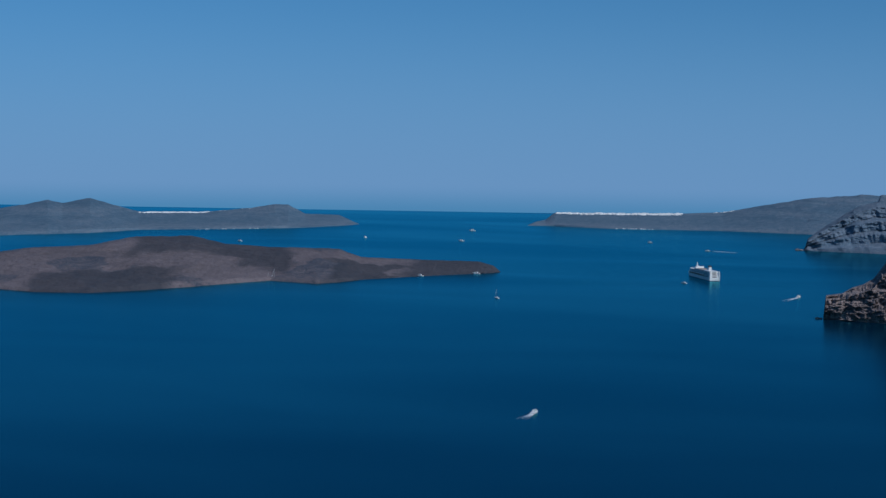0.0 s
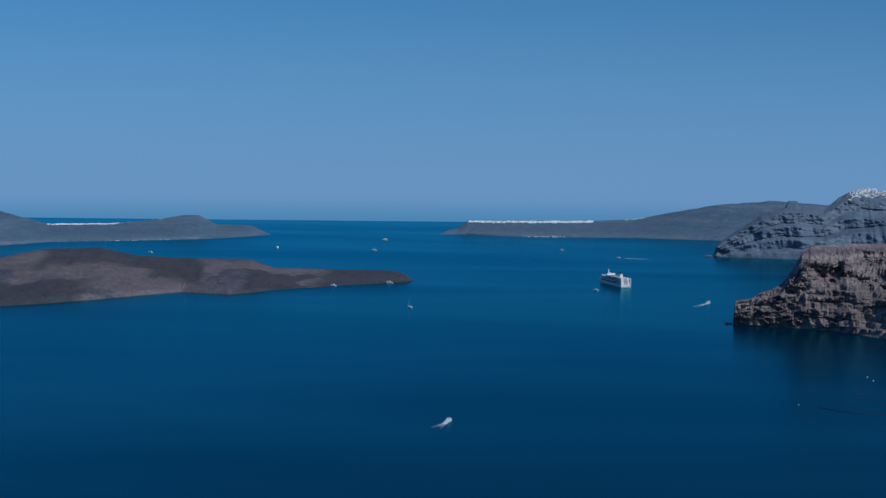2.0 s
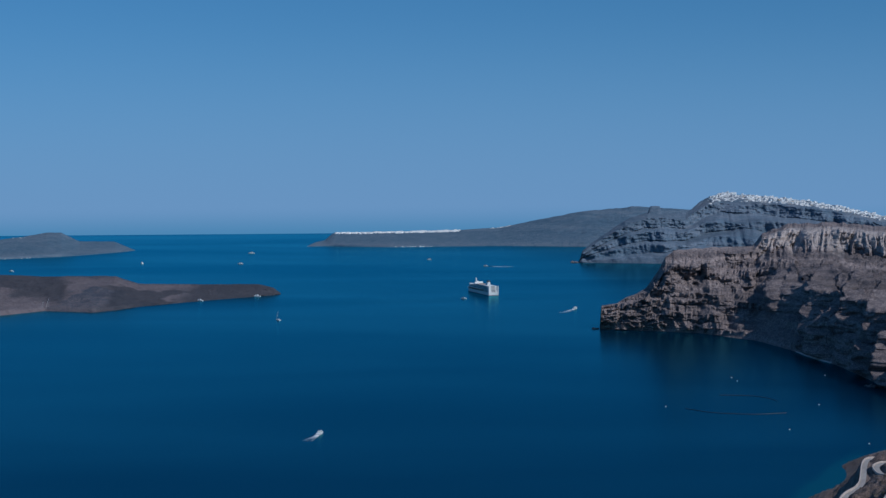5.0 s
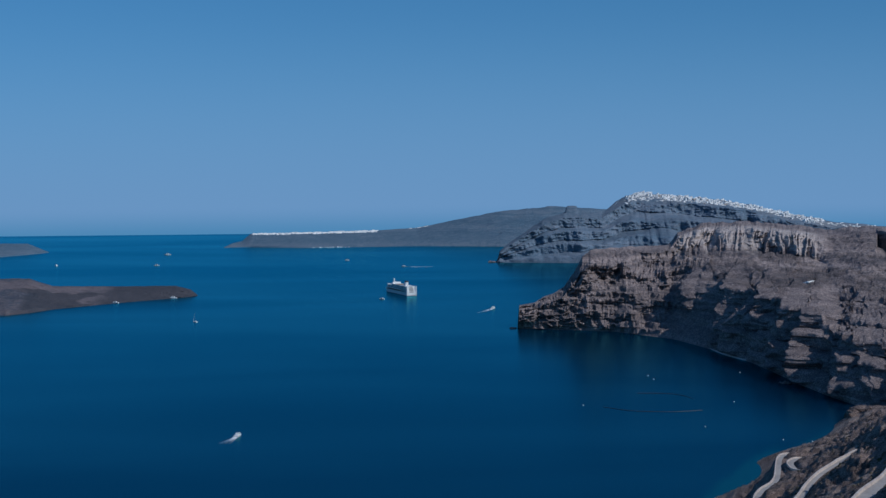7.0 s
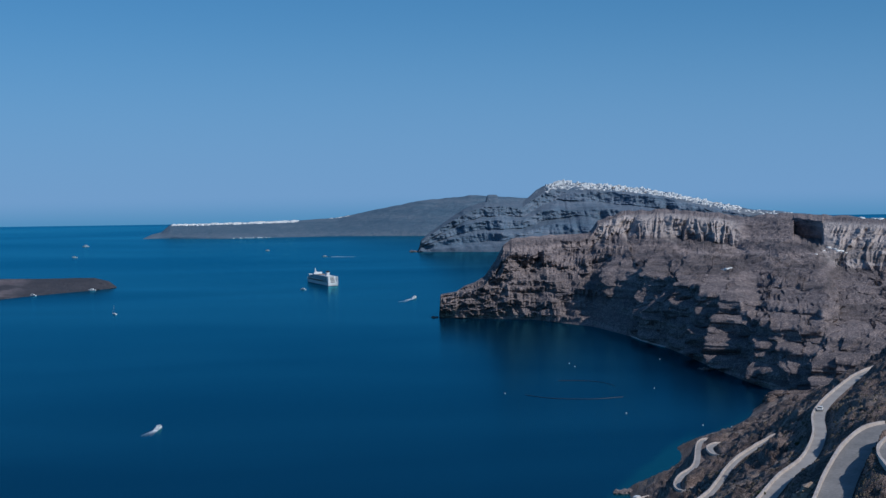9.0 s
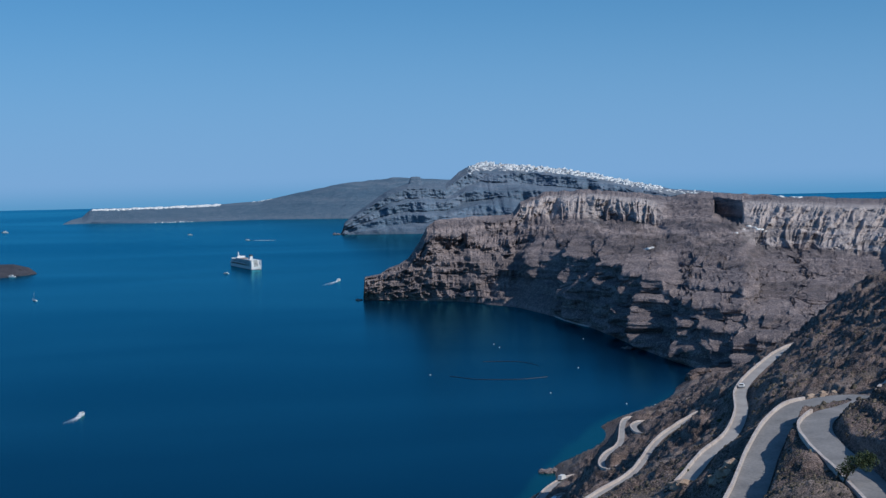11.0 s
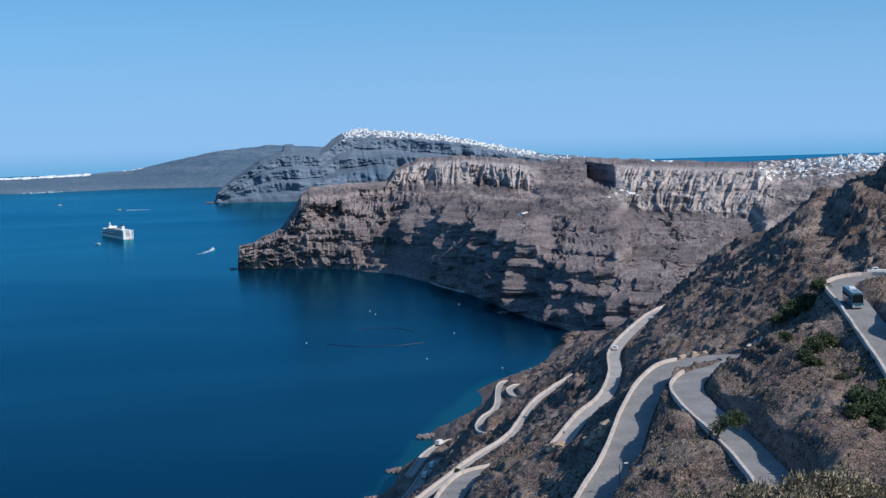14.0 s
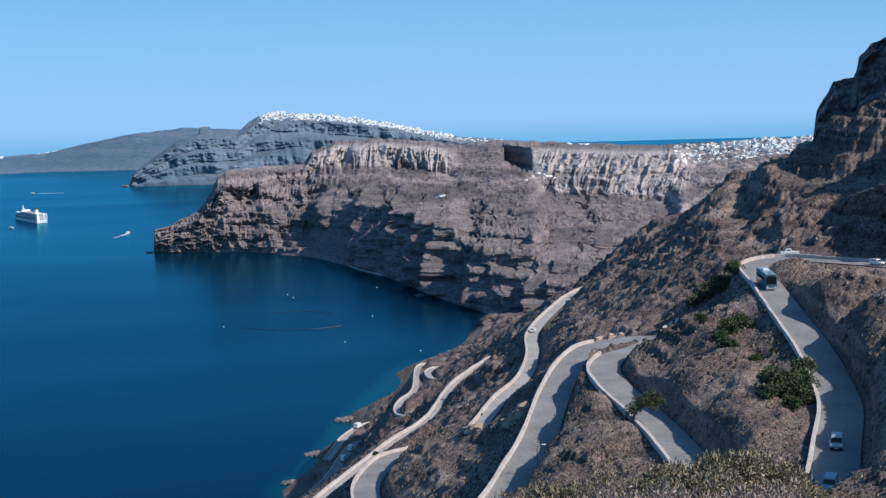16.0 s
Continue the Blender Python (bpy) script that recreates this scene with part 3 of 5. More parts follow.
LINES = {k: spline([at(*q) for q in v], 1.5) for k, v in ROADS.items()}
SPURS = [(13.3, 1380, 9), (14.8, 1250, 30), (16.24, 1050, 78), (17.86, 900, 124), (19.86, 800, 148), (21.83, 700, 173), (24.53, 600, 192), (27, 560, 205), (32, 520, 222),
         (15.3, 1450, -10), (17.5, 1200, 25), (19.5, 1050, 70), (22, 950, 105), (25, 850, 130), (29, 800, 150)]
KNOLLS = [(18.9, 352, 160.5), (20.3, 362, 164), (19.5, 330, 160), (21.2, 330, 163.5), (20.2, 408, 156), (24.5, 374, 171.3), (26.6, 378, 168.5), (26.6, 315, 173), (27.4, 285, 173.5), (27.4, 245, 172.5), (28.5, 330, 173),
          (32, 300, 186), (40, 250, 205), (23, 470, 176), (25.5, 480, 182), (27.5, 480, 186), (27, 450, 183), (28.5, 450, 188), (26.5, 535, 190), (28.5, 535, 198), (14.8, 1030, 60), (16.2, 900, 92), (14.8, 870, 84), (16.2, 815, 110), (6.4, 650, 42), (6.4, 560, 64), (7.2, 770, 19), (6.4, 730, 20), (7.6, 835, 12), (5.5, 456, 92), (5.5, 600, 50), (9.8, 600, 86), (10.3, 660, 75), (11, 700, 71), (9, 600, 79), (7.2, 600, 60), (7.2, 700, 36), (8, 650, 55), (8, 780, 27), (20.5, 520, 162), (18, 560, 150), (16, 430, 147)]
# bearings 33 to 50: unseen ridge, raised to cast shade on the right-hand slope
APRONS_AND_SHADE_RIDGE = [(8.6, 250, 141), (13.4, 200, 154), (20, 150, 175), (24.5, 160, 170), (27, 150, 171), (20, 100, 189), (10, 100, 181), (10, 50, 200), (15, 60, 199.5), (5, 300, 122), (0, 250, 120), (0, 100, 178), (-30, 100, 165), (-60, 80, 170),
          (24, 60, 200.5), (30, 100, 188), (60, 100, 218), (90, 100, 236), (130, 100, 240), (180, 100, 236), (-130, 100, 215), (90, 300, 260), (150, 300, 270), (-150, 300, 200), (60, 300, 235), (27, 12, 215.8), (20, 12, 215.9), (13, 12, 215.3), (11, 18, 213), (27, 18, 213.9), (20, 18, 214.2), (12, 30, 209.5), (20, 30, 212), (24, 30, 211.2), (28, 30, 209.8), (60, 30, 219), (-40, 30, 209), (180, 30, 220), (36, 500, 266), (38.5, 450, 267), (41, 480, 279), (33, 540, 240), (46, 420, 285), (50, 600, 300), (90, 700, 270), (160, 700, 240)]
RING = [(a, 4, 218.3) for a in range(0, 360, 45)]


WALLS = [("upper", 1, 14, 1), ("upper", 16, 21, -1), ("upper", 25, 33, 1), ("middle", 0, 8, 1), ("bend", 0, 5, 1), ("lower", 0, 7, 1), ("hairpin", 0, 7, 1), ("spur", 0, 4, 1), ("shore", 0, 3, 1), ("quay", 0, 5, 1)]
BANK = {"upper": 6.6, "middle": 3.0, "bend": 4.5, "lower": 2.0, "hairpin": 3.0, "spur": 2.0, "shore": 2.5, "quay": 2.5}


def hill_height():
    pts = [q for line in ROADS.values() for q in line] + [(a, r, 0) for a, r in SHORE] + [(a, r + 130, -30) for a, r in SHORE] + SPURS + KNOLLS + APRONS_AND_SHADE_RIDGE + RING
    c = [at(*q) for q in pts]
    # above each road the slope stands as a bank, below it falls away
    for key, lo, hi, side in WALLS:
        line = np.array([at(*q) for q in ROADS[key]])
        t = np.gradient(line[:, :2], axis=0)
        nrm = np.stack([t[:, 1], -t[:, 0]], -1) / np.linalg.norm(t, axis=1, keepdims=True) * side
        for k in range(lo, hi + 1):
            if key == "upper" and k in (1, 2, 3, 4, 5, 6, 14, 19, 20, 21, 25, 26):
                continue
            c.append(np.append(line[k, :2] - nrm[k] * (HALF[key] + (3.6 if key == "upper" else 5.0)), line[k, 2] + (8.2 if key == "upper" and 7 <= k <= 13 else BANK[key])))
    c = np.array(c)
    xy, z = c[:, :2], c[:, 2]
    soft = 6.0

    def kernel(d2):
        return np.sqrt(d2 + soft * soft)

    d2 = ((xy[:, None] - xy[None]) ** 2).sum(-1)
    n = len(c)
    M = np.zeros((n + 3, n + 3))
    M[:n, :n] = -kernel(d2) - np.eye(n) * -0.5
    M[:n, n:] = np.concatenate([np.ones((n, 1)), xy / 1000], 1)
    M[n:, :n] = M[:n, n:].T
    w = np.linalg.solve(M, np.concatenate([z, [0, 0, 0]]))

    def height(x, y):
        out = w[n] + w[n + 1] * x / 1000 + w[n + 2] * y / 1000
        for (px, py), k in zip(xy, w[:n]):
            out = out - k * kernel((x - px) ** 2 + (y - py) ** 2)
        return out
    return height


HILL = hill_height()


def hillside():
    az = np.concatenate([np.arange(-150, 3, 4), np.arange(3, 28.6, 0.05), np.arange(28.9, 50, 0.6), np.arange(52, 211, 4), [210.0]])
    r = np.concatenate([[0.0, 1.0], np.geomspace(4, 150, 130, endpoint=False), np.geomspace(150, 450, 360, endpoint=False), np.geomspace(450, 1700, 330)])
    A, R = np.meshgrid(az, r)
    P = at(A, R, 0 * R)
    x, y = P[..., 0], P[..., 1]
    z = HILL(x, y)
    # the rough lie of the slope: ribs that run downhill, ledges, boulders
    far = np.full(x.shape, 1e9)
    road_z = np.zeros(x.shape)
    half = np.zeros(x.shape)
    for k, line in LINES.items():
        lo, hi = line[:, :2].min(0) - 30, line[:, :2].max(0) + 30
        sel = (x > lo[0]) & (x < hi[0]) & (y > lo[1]) & (y < hi[1])
        px, py = x[sel], y[sel]
        best, bz = np.full(px.shape, 1e9), np.zeros(px.shape)
        for q in line:
            d = (px - q[0]) ** 2 + (py - q[1]) ** 2
            m = d < best
            best[m], bz[m] = d[m], q[2]
        best = np.sqrt(best) - HALF[k]
        cur = far[sel]
        m = best < cur
        f2, z2 = far[sel], road_z[sel]
        f2[m], z2[m] = best[m], bz[m]
        far[sel], road_z[sel] = f2, z2
    near = smooth(10, 120, R)
    rough = ridged(x / 34, y / 34, 0, 5, 3, 0.55) * (1.6 - 0.9 * smooth(300, 420, R)) * near * smooth(2, 22, far)
    rough += fbm(x / 9 + 3, y / 9, 0, 4, 8, 0.6) * 0.8 * smooth(0.5, 6, far) * smooth(3, 40, R)
    rough += ridged(x / 5.5, y / 5.5, 0, 3, 18, 0.6) * (0.5 + 0.6 * smooth(380, 480, R)) * smooth(1, 8, far) * smooth(150, 300, R)
    rough += ridged(x / 2.6, y / 2.6, 0, 2, 19, 0.6) * 0.3 * smooth(1, 5, far) * smooth(120, 200, R) * smooth(620, 480, R)
    rough += ridged((x + y * 0.5) / 120, (y - 0.5 * x) / 60, 0, 4, 13) * 1.4 * smooth(500, 800, R)
    z = z + rough * smooth(-6, 25, z)
    # beds of rock step out along the slope
    step = fbm(0.0, (z + fbm(x / 50, y / 50, 0, 3, 15) * 4) / 5.5, x / 300, 3, 16, 0.65)
    z = z + step * (0.9 + 2.0 * smooth(420, 560, R)) * smooth(3, 14, far) * smooth(60, 160, R) * smooth(2, 15, z)
    # thin ledges of broken rock follow the contours
    level = (z + fbm(x / 26, y / 26, 0, 4, 25) * 2.2) / 2.6
    tread = level - np.floor(level)
    broken = smooth(-0.15, 0.3, fbm(x / 18, y / 18, 0, 4, 26))
    z = z + (smooth(0.55, 0.9, tread) - tread) * (1.5 + 1.3 * smooth(430, 560, R)) * broken * smooth(2, 9, far) * smooth(160, 260, R) * smooth(3, 15, z)
    cut = np.where(z > road_z, smooth(0.1, 2.4, far), smooth(0.2, 5.0, far))
    z = np.where(far < 40, road_z - 0.25 + (z - road_z + 0.25) * cut, z)
    P[..., 2] = z
    tuff = 0.55 * smooth(0.25, 0.8, fbm(x / 22, y / 22, 0, 4, 44)) * 0.6
    return tagged(sheet("ground", P, SLOPE, tuff), "dry brown scree hillside with sparse scrub", "hillside", kind="structure"), (az, r, z, far)


GROUND, (G_AZ, G_R, G_Z, G_FAR) = hillside()


def ground(x, y, table=None):
    """The height of the hillside at places, or another table of its grid."""
    table = G_Z if table is None else table
    a, r = np.degrees(np.arctan2(x, y)), np.hypot(x, y)
    i = np.clip(np.searchsorted(G_AZ, a) - 1, 0, len(G_AZ) - 2)
    j = np.clip(np.searchsorted(G_R, r) - 1, 0, len(G_R) - 2)
    u, v = (a - G_AZ[i]) / (G_AZ[i + 1] - G_AZ[i]), (r - G_R[j]) / (G_R[j + 1] - G_R[j])
    return (table[j, i] * (1 - u) + table[j, i + 1] * u) * (1 - v) + (table[j + 1, i] * (1 - u) + table[j + 1, i + 1] * u) * v



def strip(line, left, right, up_left=0.0, up_right=0.0):
    """Places beside a line: two offsets to its right-hand side, in metres."""
    t = np.gradient(line[:, :2], axis=0)
    t /= np.linalg.norm(t, axis=1, keepdims=True) + 1e-9
    nrm = np.stack([t[:, 1], -t[:, 0]], -1)
    a, b = line.copy(), line.copy()
    a[:, :2] += nrm * left
    b[:, :2] += nrm * right
    a[:, 2] += up_left
    b[:, 2] += up_right
    return a, b


for key, line in LINES.items():
    cols = [strip(line, o, o, 0.06 * (1 - abs(o) / HALF[key]), 0)[0] for o in np.linspace(-HALF[key], HALF[key], 7)]
    tagged(sheet("road_" + key, np.stack(cols), ASPHALT if key in ("upper", "bend") else CONCRETE), "sun-bleached grey asphalt mountain road", "road", kind="structure")


def parapet(line, offset, thick, high, deep):
    a, b = strip(line, offset, offset + thick)
    low_a, low_b, top_a, top_b = a.copy(), b.copy(), a.copy(), b.copy()
    wob = fbm(np.arange(len(line)) / 6.0, 0, 0, 2, 4) * 0.12
    for q in (low_a, low_b):
        q[:, 2] -= deep
    for q in (top_a, top_b):
        q[:, 2] += high + wob
    ob = sheet("parapet", np.stack([low_a, top_a, top_b, low_b]), PARAPET)
    for p in ob.data.polygons:
        p.use_smooth = False
    return tagged(ob, "low pale whitewashed roadside parapet wall", "wall", group="road parapets")


# the valley side of each road carries a low pale wall: road, first and last bend, side
for key, lo, hi, side in WALLS:
    line = LINES[key]
    ends = [int(np.argmin(((line - at(*ROADS[key][k])) ** 2).sum(1))) for k in (lo, hi)]
    line = line[ends[0]:ends[1] + 1]
    off = HALF[key] + 0.05 if side > 0 else -HALF[key] - 0.65
    parapet(line, off, 0.6, 0.75, 2.6)


def crag():
    """The rock tower on the ridge."""
    az = np.arange(24.45, 32, 0.03)
    top = np.interp(az, [24.45, 24.62, 24.72, 25.19, 25.85, 25.95, 26.04, 26.41, 26.93, 28, 30, 32], [188, 203, 205, 213, 215, 218, 223, 227, 229, 232, 230, 225])
    foot = np.interp(az, [24.45, 25.5, 26.5, 28, 32], [188, 190, 194, 200, 212])
    s = np.linspace(0, 1, 110)
    A, S = np.meshgrid(az, s)
    Z = foot - 14 + (top - foot + 14) * np.interp(S, [0, 0.18, 0.3, 0.5, 0.58, 0.8, 0.86, 1], [0, 0.26, 0.3, 0.6, 0.64, 0.9, 0.94, 1])
    R = 575 + 26 * np.interp(S, [0, 0.18, 0.3, 0.5, 0.58, 0.8, 0.86, 1], [0, 0.1, 0.34, 0.4, 0.65, 0.7, 0.95, 1])
    R = R + (10 * (np.clip(A, 24.45, 25.7) - 24.45) - 9 * np.clip(A - 25.7, 0, 4)) * smooth(0.0, 0.15, S)  # one face to the sun, the main one turned from it
    x, y = np.sin(np.radians(A)) * R, np.cos(np.radians(A)) * R
    R = R - ridged(x / 14, y / 14, Z / 20, 5, 141, 0.6) * 4.0 - fbm(x / 5, y / 5, Z / 2.2, 4, 143, 0.6) * 1.6
    Z = Z + fbm(x / 6, y / 6, 0, 4, 145) * 1.2 * smooth(0.6, 1, S)
    bk = np.linspace(0, 1, 10)[1:, None]
    full = np.concatenate([at(A, R, Z), at(np.broadcast_to(az, (9, len(az))), R[-1] + 60 * bk, Z[-1] - (Z[-1] - foot + 40) * bk**2)])
    return tagged(sheet("crag", full, CLIFF, np.concatenate([0.3 * smooth(0.1, 0.5, fbm(x / 20, y / 20, Z / 8, 3, 147)), np.zeros((9, len(az)))])),
                  "jagged brown rock crag on the ridge", "rock", kind="structure")


crag()


def rock_face():
    """The sheer cutting above the top road, turned away from the sun."""
    az = np.arange(24.5, 29.5, 0.03)
    foot = np.interp(az, [24.5, 29.5], [169, 170])
    top = np.interp(az, [24.5, 25.0, 25.6, 26.4, 27.2, 28, 29.5], [174, 179, 184, 187, 190, 192, 195])
    s = np.linspace(0, 1, 60)
    A, S = np.meshgrid(az, s)
    Z = foot + (top - foot) * S
    R = np.interp(A, [24.5, 29.5], [452, 402]) + 5 * np.interp(S, [0, 0.3, 0.36, 0.7, 0.78, 1], [0, 0.15, 0.45, 0.6, 0.9, 1])
    x, y = np.sin(np.radians(A)) * R, np.cos(np.radians(A)) * R
    R = R - ridged(x / 9, y / 9, Z / 9, 4, 151, 0.6) * 1.4 - fbm(x / 3, y / 3, Z / 1.4, 3, 152, 0.6) * 0.6
    Z = Z + fbm(x / 4, y / 4, 0, 4, 153) * 1.0 * smooth(0.5, 1, S)
    bk = np.linspace(0, 1, 8)[1:, None]
    full = np.concatenate([at(A, R, Z), at(np.broadcast_to(az, (7, len(az))), R[-1] + 34 * bk, Z[-1] - 7 * bk**2)])
    return tagged(sheet("rock_face", full, SLOPE, np.zeros(full.shape[:2])), "sheer shaded brown rock cutting above the road", "rock", kind="structure")


rock_face()


def outcrop(label, bearing, distance, spread, count, seed, size, stone=None):
    rng = np.random.default_rng(seed)
    bm = bmesh.new()
    for k in range(count):
        p = at(bearing + rng.normal(0, spread), distance + rng.normal(0, spread * distance * 0.03), 0)
        s = size * rng.uniform(0.4, 1.5)
        made = bmesh.ops.create_icosphere(bm, subdivisions=1, radius=s, matrix=Matrix.Translation((p[0], p[1], float(ground(p[0], p[1])) + 0.2 * s)) @ Matrix.Diagonal((1.3, 1.1, 0.8, 1)))["verts"]
        for q in made:
            q.co += Vector(rng.normal(0, s * 0.2, 3))
    me = bpy.data.meshes.new("outcrop")
    bm.to_mesh(me)
    bm.free()
    me.materials.append(stone or OUTCROP)
    tagged(new("outcrop", me), label, "rocks", kind="stuff")


outcrop("pale orange rock outcrop beside the road", 14.0, 338, 0.22, 30, 51, 1.2)
outcrop("pale broken rock at the road's bend", 17.3, 412, 0.2, 26, 52, 0.7)
outcrop("dark rock point at the bay's corner", 13.2, 1385, 0.25, 40, 54, 3.5, SLOPE)
outcrop("broken pale rock where the road slips from sight", 12.5, 356, 0.09, 16, 55, 1.3)


# ---- tools for things ----
def part(name, bm, material, parent=None, label=""):
    me = bpy.data.meshes.new(name)
    bm.to_mesh(me)
    bm.free()
    me.materials.append(material)
    ob = new(name, me)
    ob.parent = parent
    if label:
        tagged(ob, label)
    return ob


def box(bm, size, centre, bevel=0.0, taper=1.0, taper_y=None):
    """A box, its top drawn in by taper, its edges rounded."""
    made = bmesh.ops.create_cube(bm, size=1.0)["verts"]
    for v in made:
        k = v.co.z + 0.5
        v.co.x *= size[0] * (1 + (taper - 1) * k)
        v.co.y *= size[1] * (1 + ((taper_y or taper) - 1) * k)
        v.co.z *= size[2]
        v.co += Vector(centre)
    if bevel:
        edges = list({e for v in made for e in v.link_edges})
        bmesh.ops.bevel(bm, geom=edges, offset=bevel, segments=2, affect="EDGES", profile=0.5)
    return bm


def boxed(size, centre, bevel=0.0, taper=1.0, taper_y=None):
    return box(bmesh.new(), size, centre, bevel, taper, taper_y)


def rod(bm, a, b, r1, r2=None, sides=8):
    a, b = Vector(a), Vector(b)
    m = Matrix.Translation((a + b) / 2) @ (b - a).to_track_quat("Z", "Y").to_matrix().to_4x4()
    bmesh.ops.create_cone(bm, cap_ends=True, segments=sides, radius1=r1, radius2=r1 if r2 is None else r2, depth=(b - a).length, matrix=m)
    return bm


def extruded(outline, width, bevel=0.0, lean=1.0):
    """A side outline of (length, height) points made solid across width; lean draws the upper points in."""
    bm = bmesh.new()
    top = max(p[1] for p in outline)
    low = min(p[1] for p in outline)
    sides = []
    for s in (-1, 1):
        sides.append([bm.verts.new((s * width / 2 * (1 + (lean - 1) * (z - low) / (top - low)), y, z)) for y, z in outline])
    bm.faces.new(sides[0][::-1])
    bm.faces.new(sides[1])
    n = len(outline)
    for k in range(n):
        bm.faces.new((sides[0][k], sides[0][(k + 1) % n], sides[1][(k + 1) % n], sides[1][k]))
    bmesh.ops.recalc_face_normals(bm, faces=bm.faces)
    if bevel:
        bmesh.ops.bevel(bm, geom=list(bm.edges), offset=bevel, segments=2, affect="EDGES", profile=0.5)
    return bm


def from_arrays(name, verts, faces, material, parent=None, smoothed=False):
    me = bpy.data.meshes.new(name)
    me.vertices.add(len(verts))
    me.vertices.foreach_set("co", np.asarray(verts, np.float32).reshape(-1))
    faces = np.asarray(faces, np.int32)
    k = faces.shape[1]
    me.loops.add(faces.size)
    me.loops.foreach_set("vertex_index", faces.reshape(-1))
    me.polygons.add(len(faces))
    me.polygons.foreach_set("loop_start", np.arange(0, faces.size, k, dtype=np.int32))
    if smoothed:
        me.polygons.foreach_set("use_smooth", np.ones(len(faces), dtype=bool))
    me.update(calc_edges=True)
    me.materials.append(material)
    ob = new(name, me)
    ob.parent = parent
    return ob


def thing(name, label, category, group=""):
    return tagged(new(name), label, category, group)


def paint(name, color, rough=0.45, metal=0.0, dirt=0.25):
    dark = tuple(c * (1 - dirt) for c in color)
    return grainy(name, [(0.35, dark), (0.6, color)], 1.2, rough, 0.05, metal)


def leafy(name, stops, rough=0.7):
    """Leaves: every one a little different."""
    m, n, l, b = base(name, stops[0][1], rough)
    g = n.new("ShaderNodeNewGeometry")
    r = ramp(n, stops)
    l.new(g.outputs["Random Per Island"], r.inputs["Fac"])
    l.new(r.outputs[0], b.inputs["Base Color"])
    b.inputs["Subsurface Weight"].default_value = 0.0
    return m


def glass_dark(name):
    m, n, l, b = base(name, (0.012, 0.016, 0.02), 0.08)
    b.inputs["IOR"].default_value = 1.5
    return m


WHITE = paint("white_paint", (0.80, 0.80, 0.79), 0.5)
LIME = grainy("limewash", [(0.3, (0.68, 0.67, 0.65)), (0.6, (0.83, 0.83, 0.82))], 6, 0.85, 0.1)
OCHRE = grainy("pale_ochre_render", [(0.3, (0.50, 0.40, 0.32)), (0.6, (0.66, 0.56, 0.47))], 6, 0.85, 0.1)
GLASS = glass_dark("dark_window_glass")
RUBBER = paint("black_rubber", (0.02, 0.02, 0.02), 0.85)
STEEL = paint("grey_steel", (0.45, 0.46, 0.47), 0.35, 0.8)
LAMP_GLASS = paint("headlamp_lens", (0.7, 0.72, 0.74), 0.15)
TEAL = paint("teal_coach_paint", (0.055, 0.14, 0.19), 0.3)
SILVER = paint("silver_car_paint", (0.50, 0.53, 0.55), 0.3, 0.3)
BLUEGREY = paint("blue_grey_car_paint", (0.34, 0.43, 0.47), 0.3, 0.3)
NAVY = paint("navy_hull", (0.03, 0.05, 0.10), 0.4)
BLACK = paint("black_funnel", (0.03, 0.03, 0.035), 0.5)
DOORBLUE = paint("blue_door", (0.06, 0.14, 0.28), 0.6)
DECK = paint("teak_deck", (0.32, 0.22, 0.14), 0.7)
FOAM = grainy("white_foam", [(0.35, (0.45, 0.52, 0.56)), (0.6, (0.85, 0.87, 0.88))], 1.5, 0.9, 0.2)
WOOD = grainy("grey_weathered_wood", [(0.3, (0.10, 0.08, 0.06)), (0.6, (0.20, 0.16, 0.12))], 0.3, 0.85, 0.3)
GREEN = leafy("dark_green_leaves", [(0.0, (0.022, 0.040, 0.014)), (0.6, (0.045, 0.075, 0.024)), (1.0, (0.085, 0.11, 0.04))])
OLIVE = leafy("olive_grey_leaves", [(0.0, (0.11, 0.095, 0.06)), (0.5, (0.22, 0.19, 0.12)), (0.85, (0.33, 0.28, 0.19)), (1.0, (0.42, 0.35, 0.27))])
HEATHER = leafy("dry_mauve_twigs", [(0.0, (0.15, 0.12, 0.10)), (0.5, (0.30, 0.24, 0.21)), (1.0, (0.46, 0.37, 0.33))])
RUST = leafy("rust_brown_twigs", [(0.0, (0.10, 0.05, 0.035)), (0.5, (0.18, 0.085, 0.055)), (1.0, (0.27, 0.15, 0.09))])
SCRUB = leafy("dry_scrub", [(0.0, (0.03, 0.027, 0.018)), (0.5, (0.06, 0.05, 0.034)), (0.8, (0.10, 0.08, 0.055)), (1.0, (0.17, 0.135, 0.09))])
STONE = leafy("loose_stones", [(0.0, (0.09, 0.068, 0.055)), (0.6, (0.19, 0.145, 0.12)), (1.0, (0.36, 0.30, 0.26))], 0.9)


# ---- vehicles ----
def wheel(parent, x, y, r, w):
    bm = bmesh.new()
    rod(bm, (x - w / 2, y, r), (x + w / 2, y, r), r, sides=18)
    bmesh.ops.bevel(bm, geom=[e for e in bm.edges if abs(e.verts[0].co.x - e.verts[1].co.x) < 1e-4], offset=0.04, segments=1, affect="EDGES")
    t = part("wheel", bm, RUBBER, parent)
    part("rim", rod(bmesh.new(), (x - w / 2 - 0.012, y, r), (x + w / 2 + 0.012, y, r), r * 0.6, sides=14), STEEL, t)


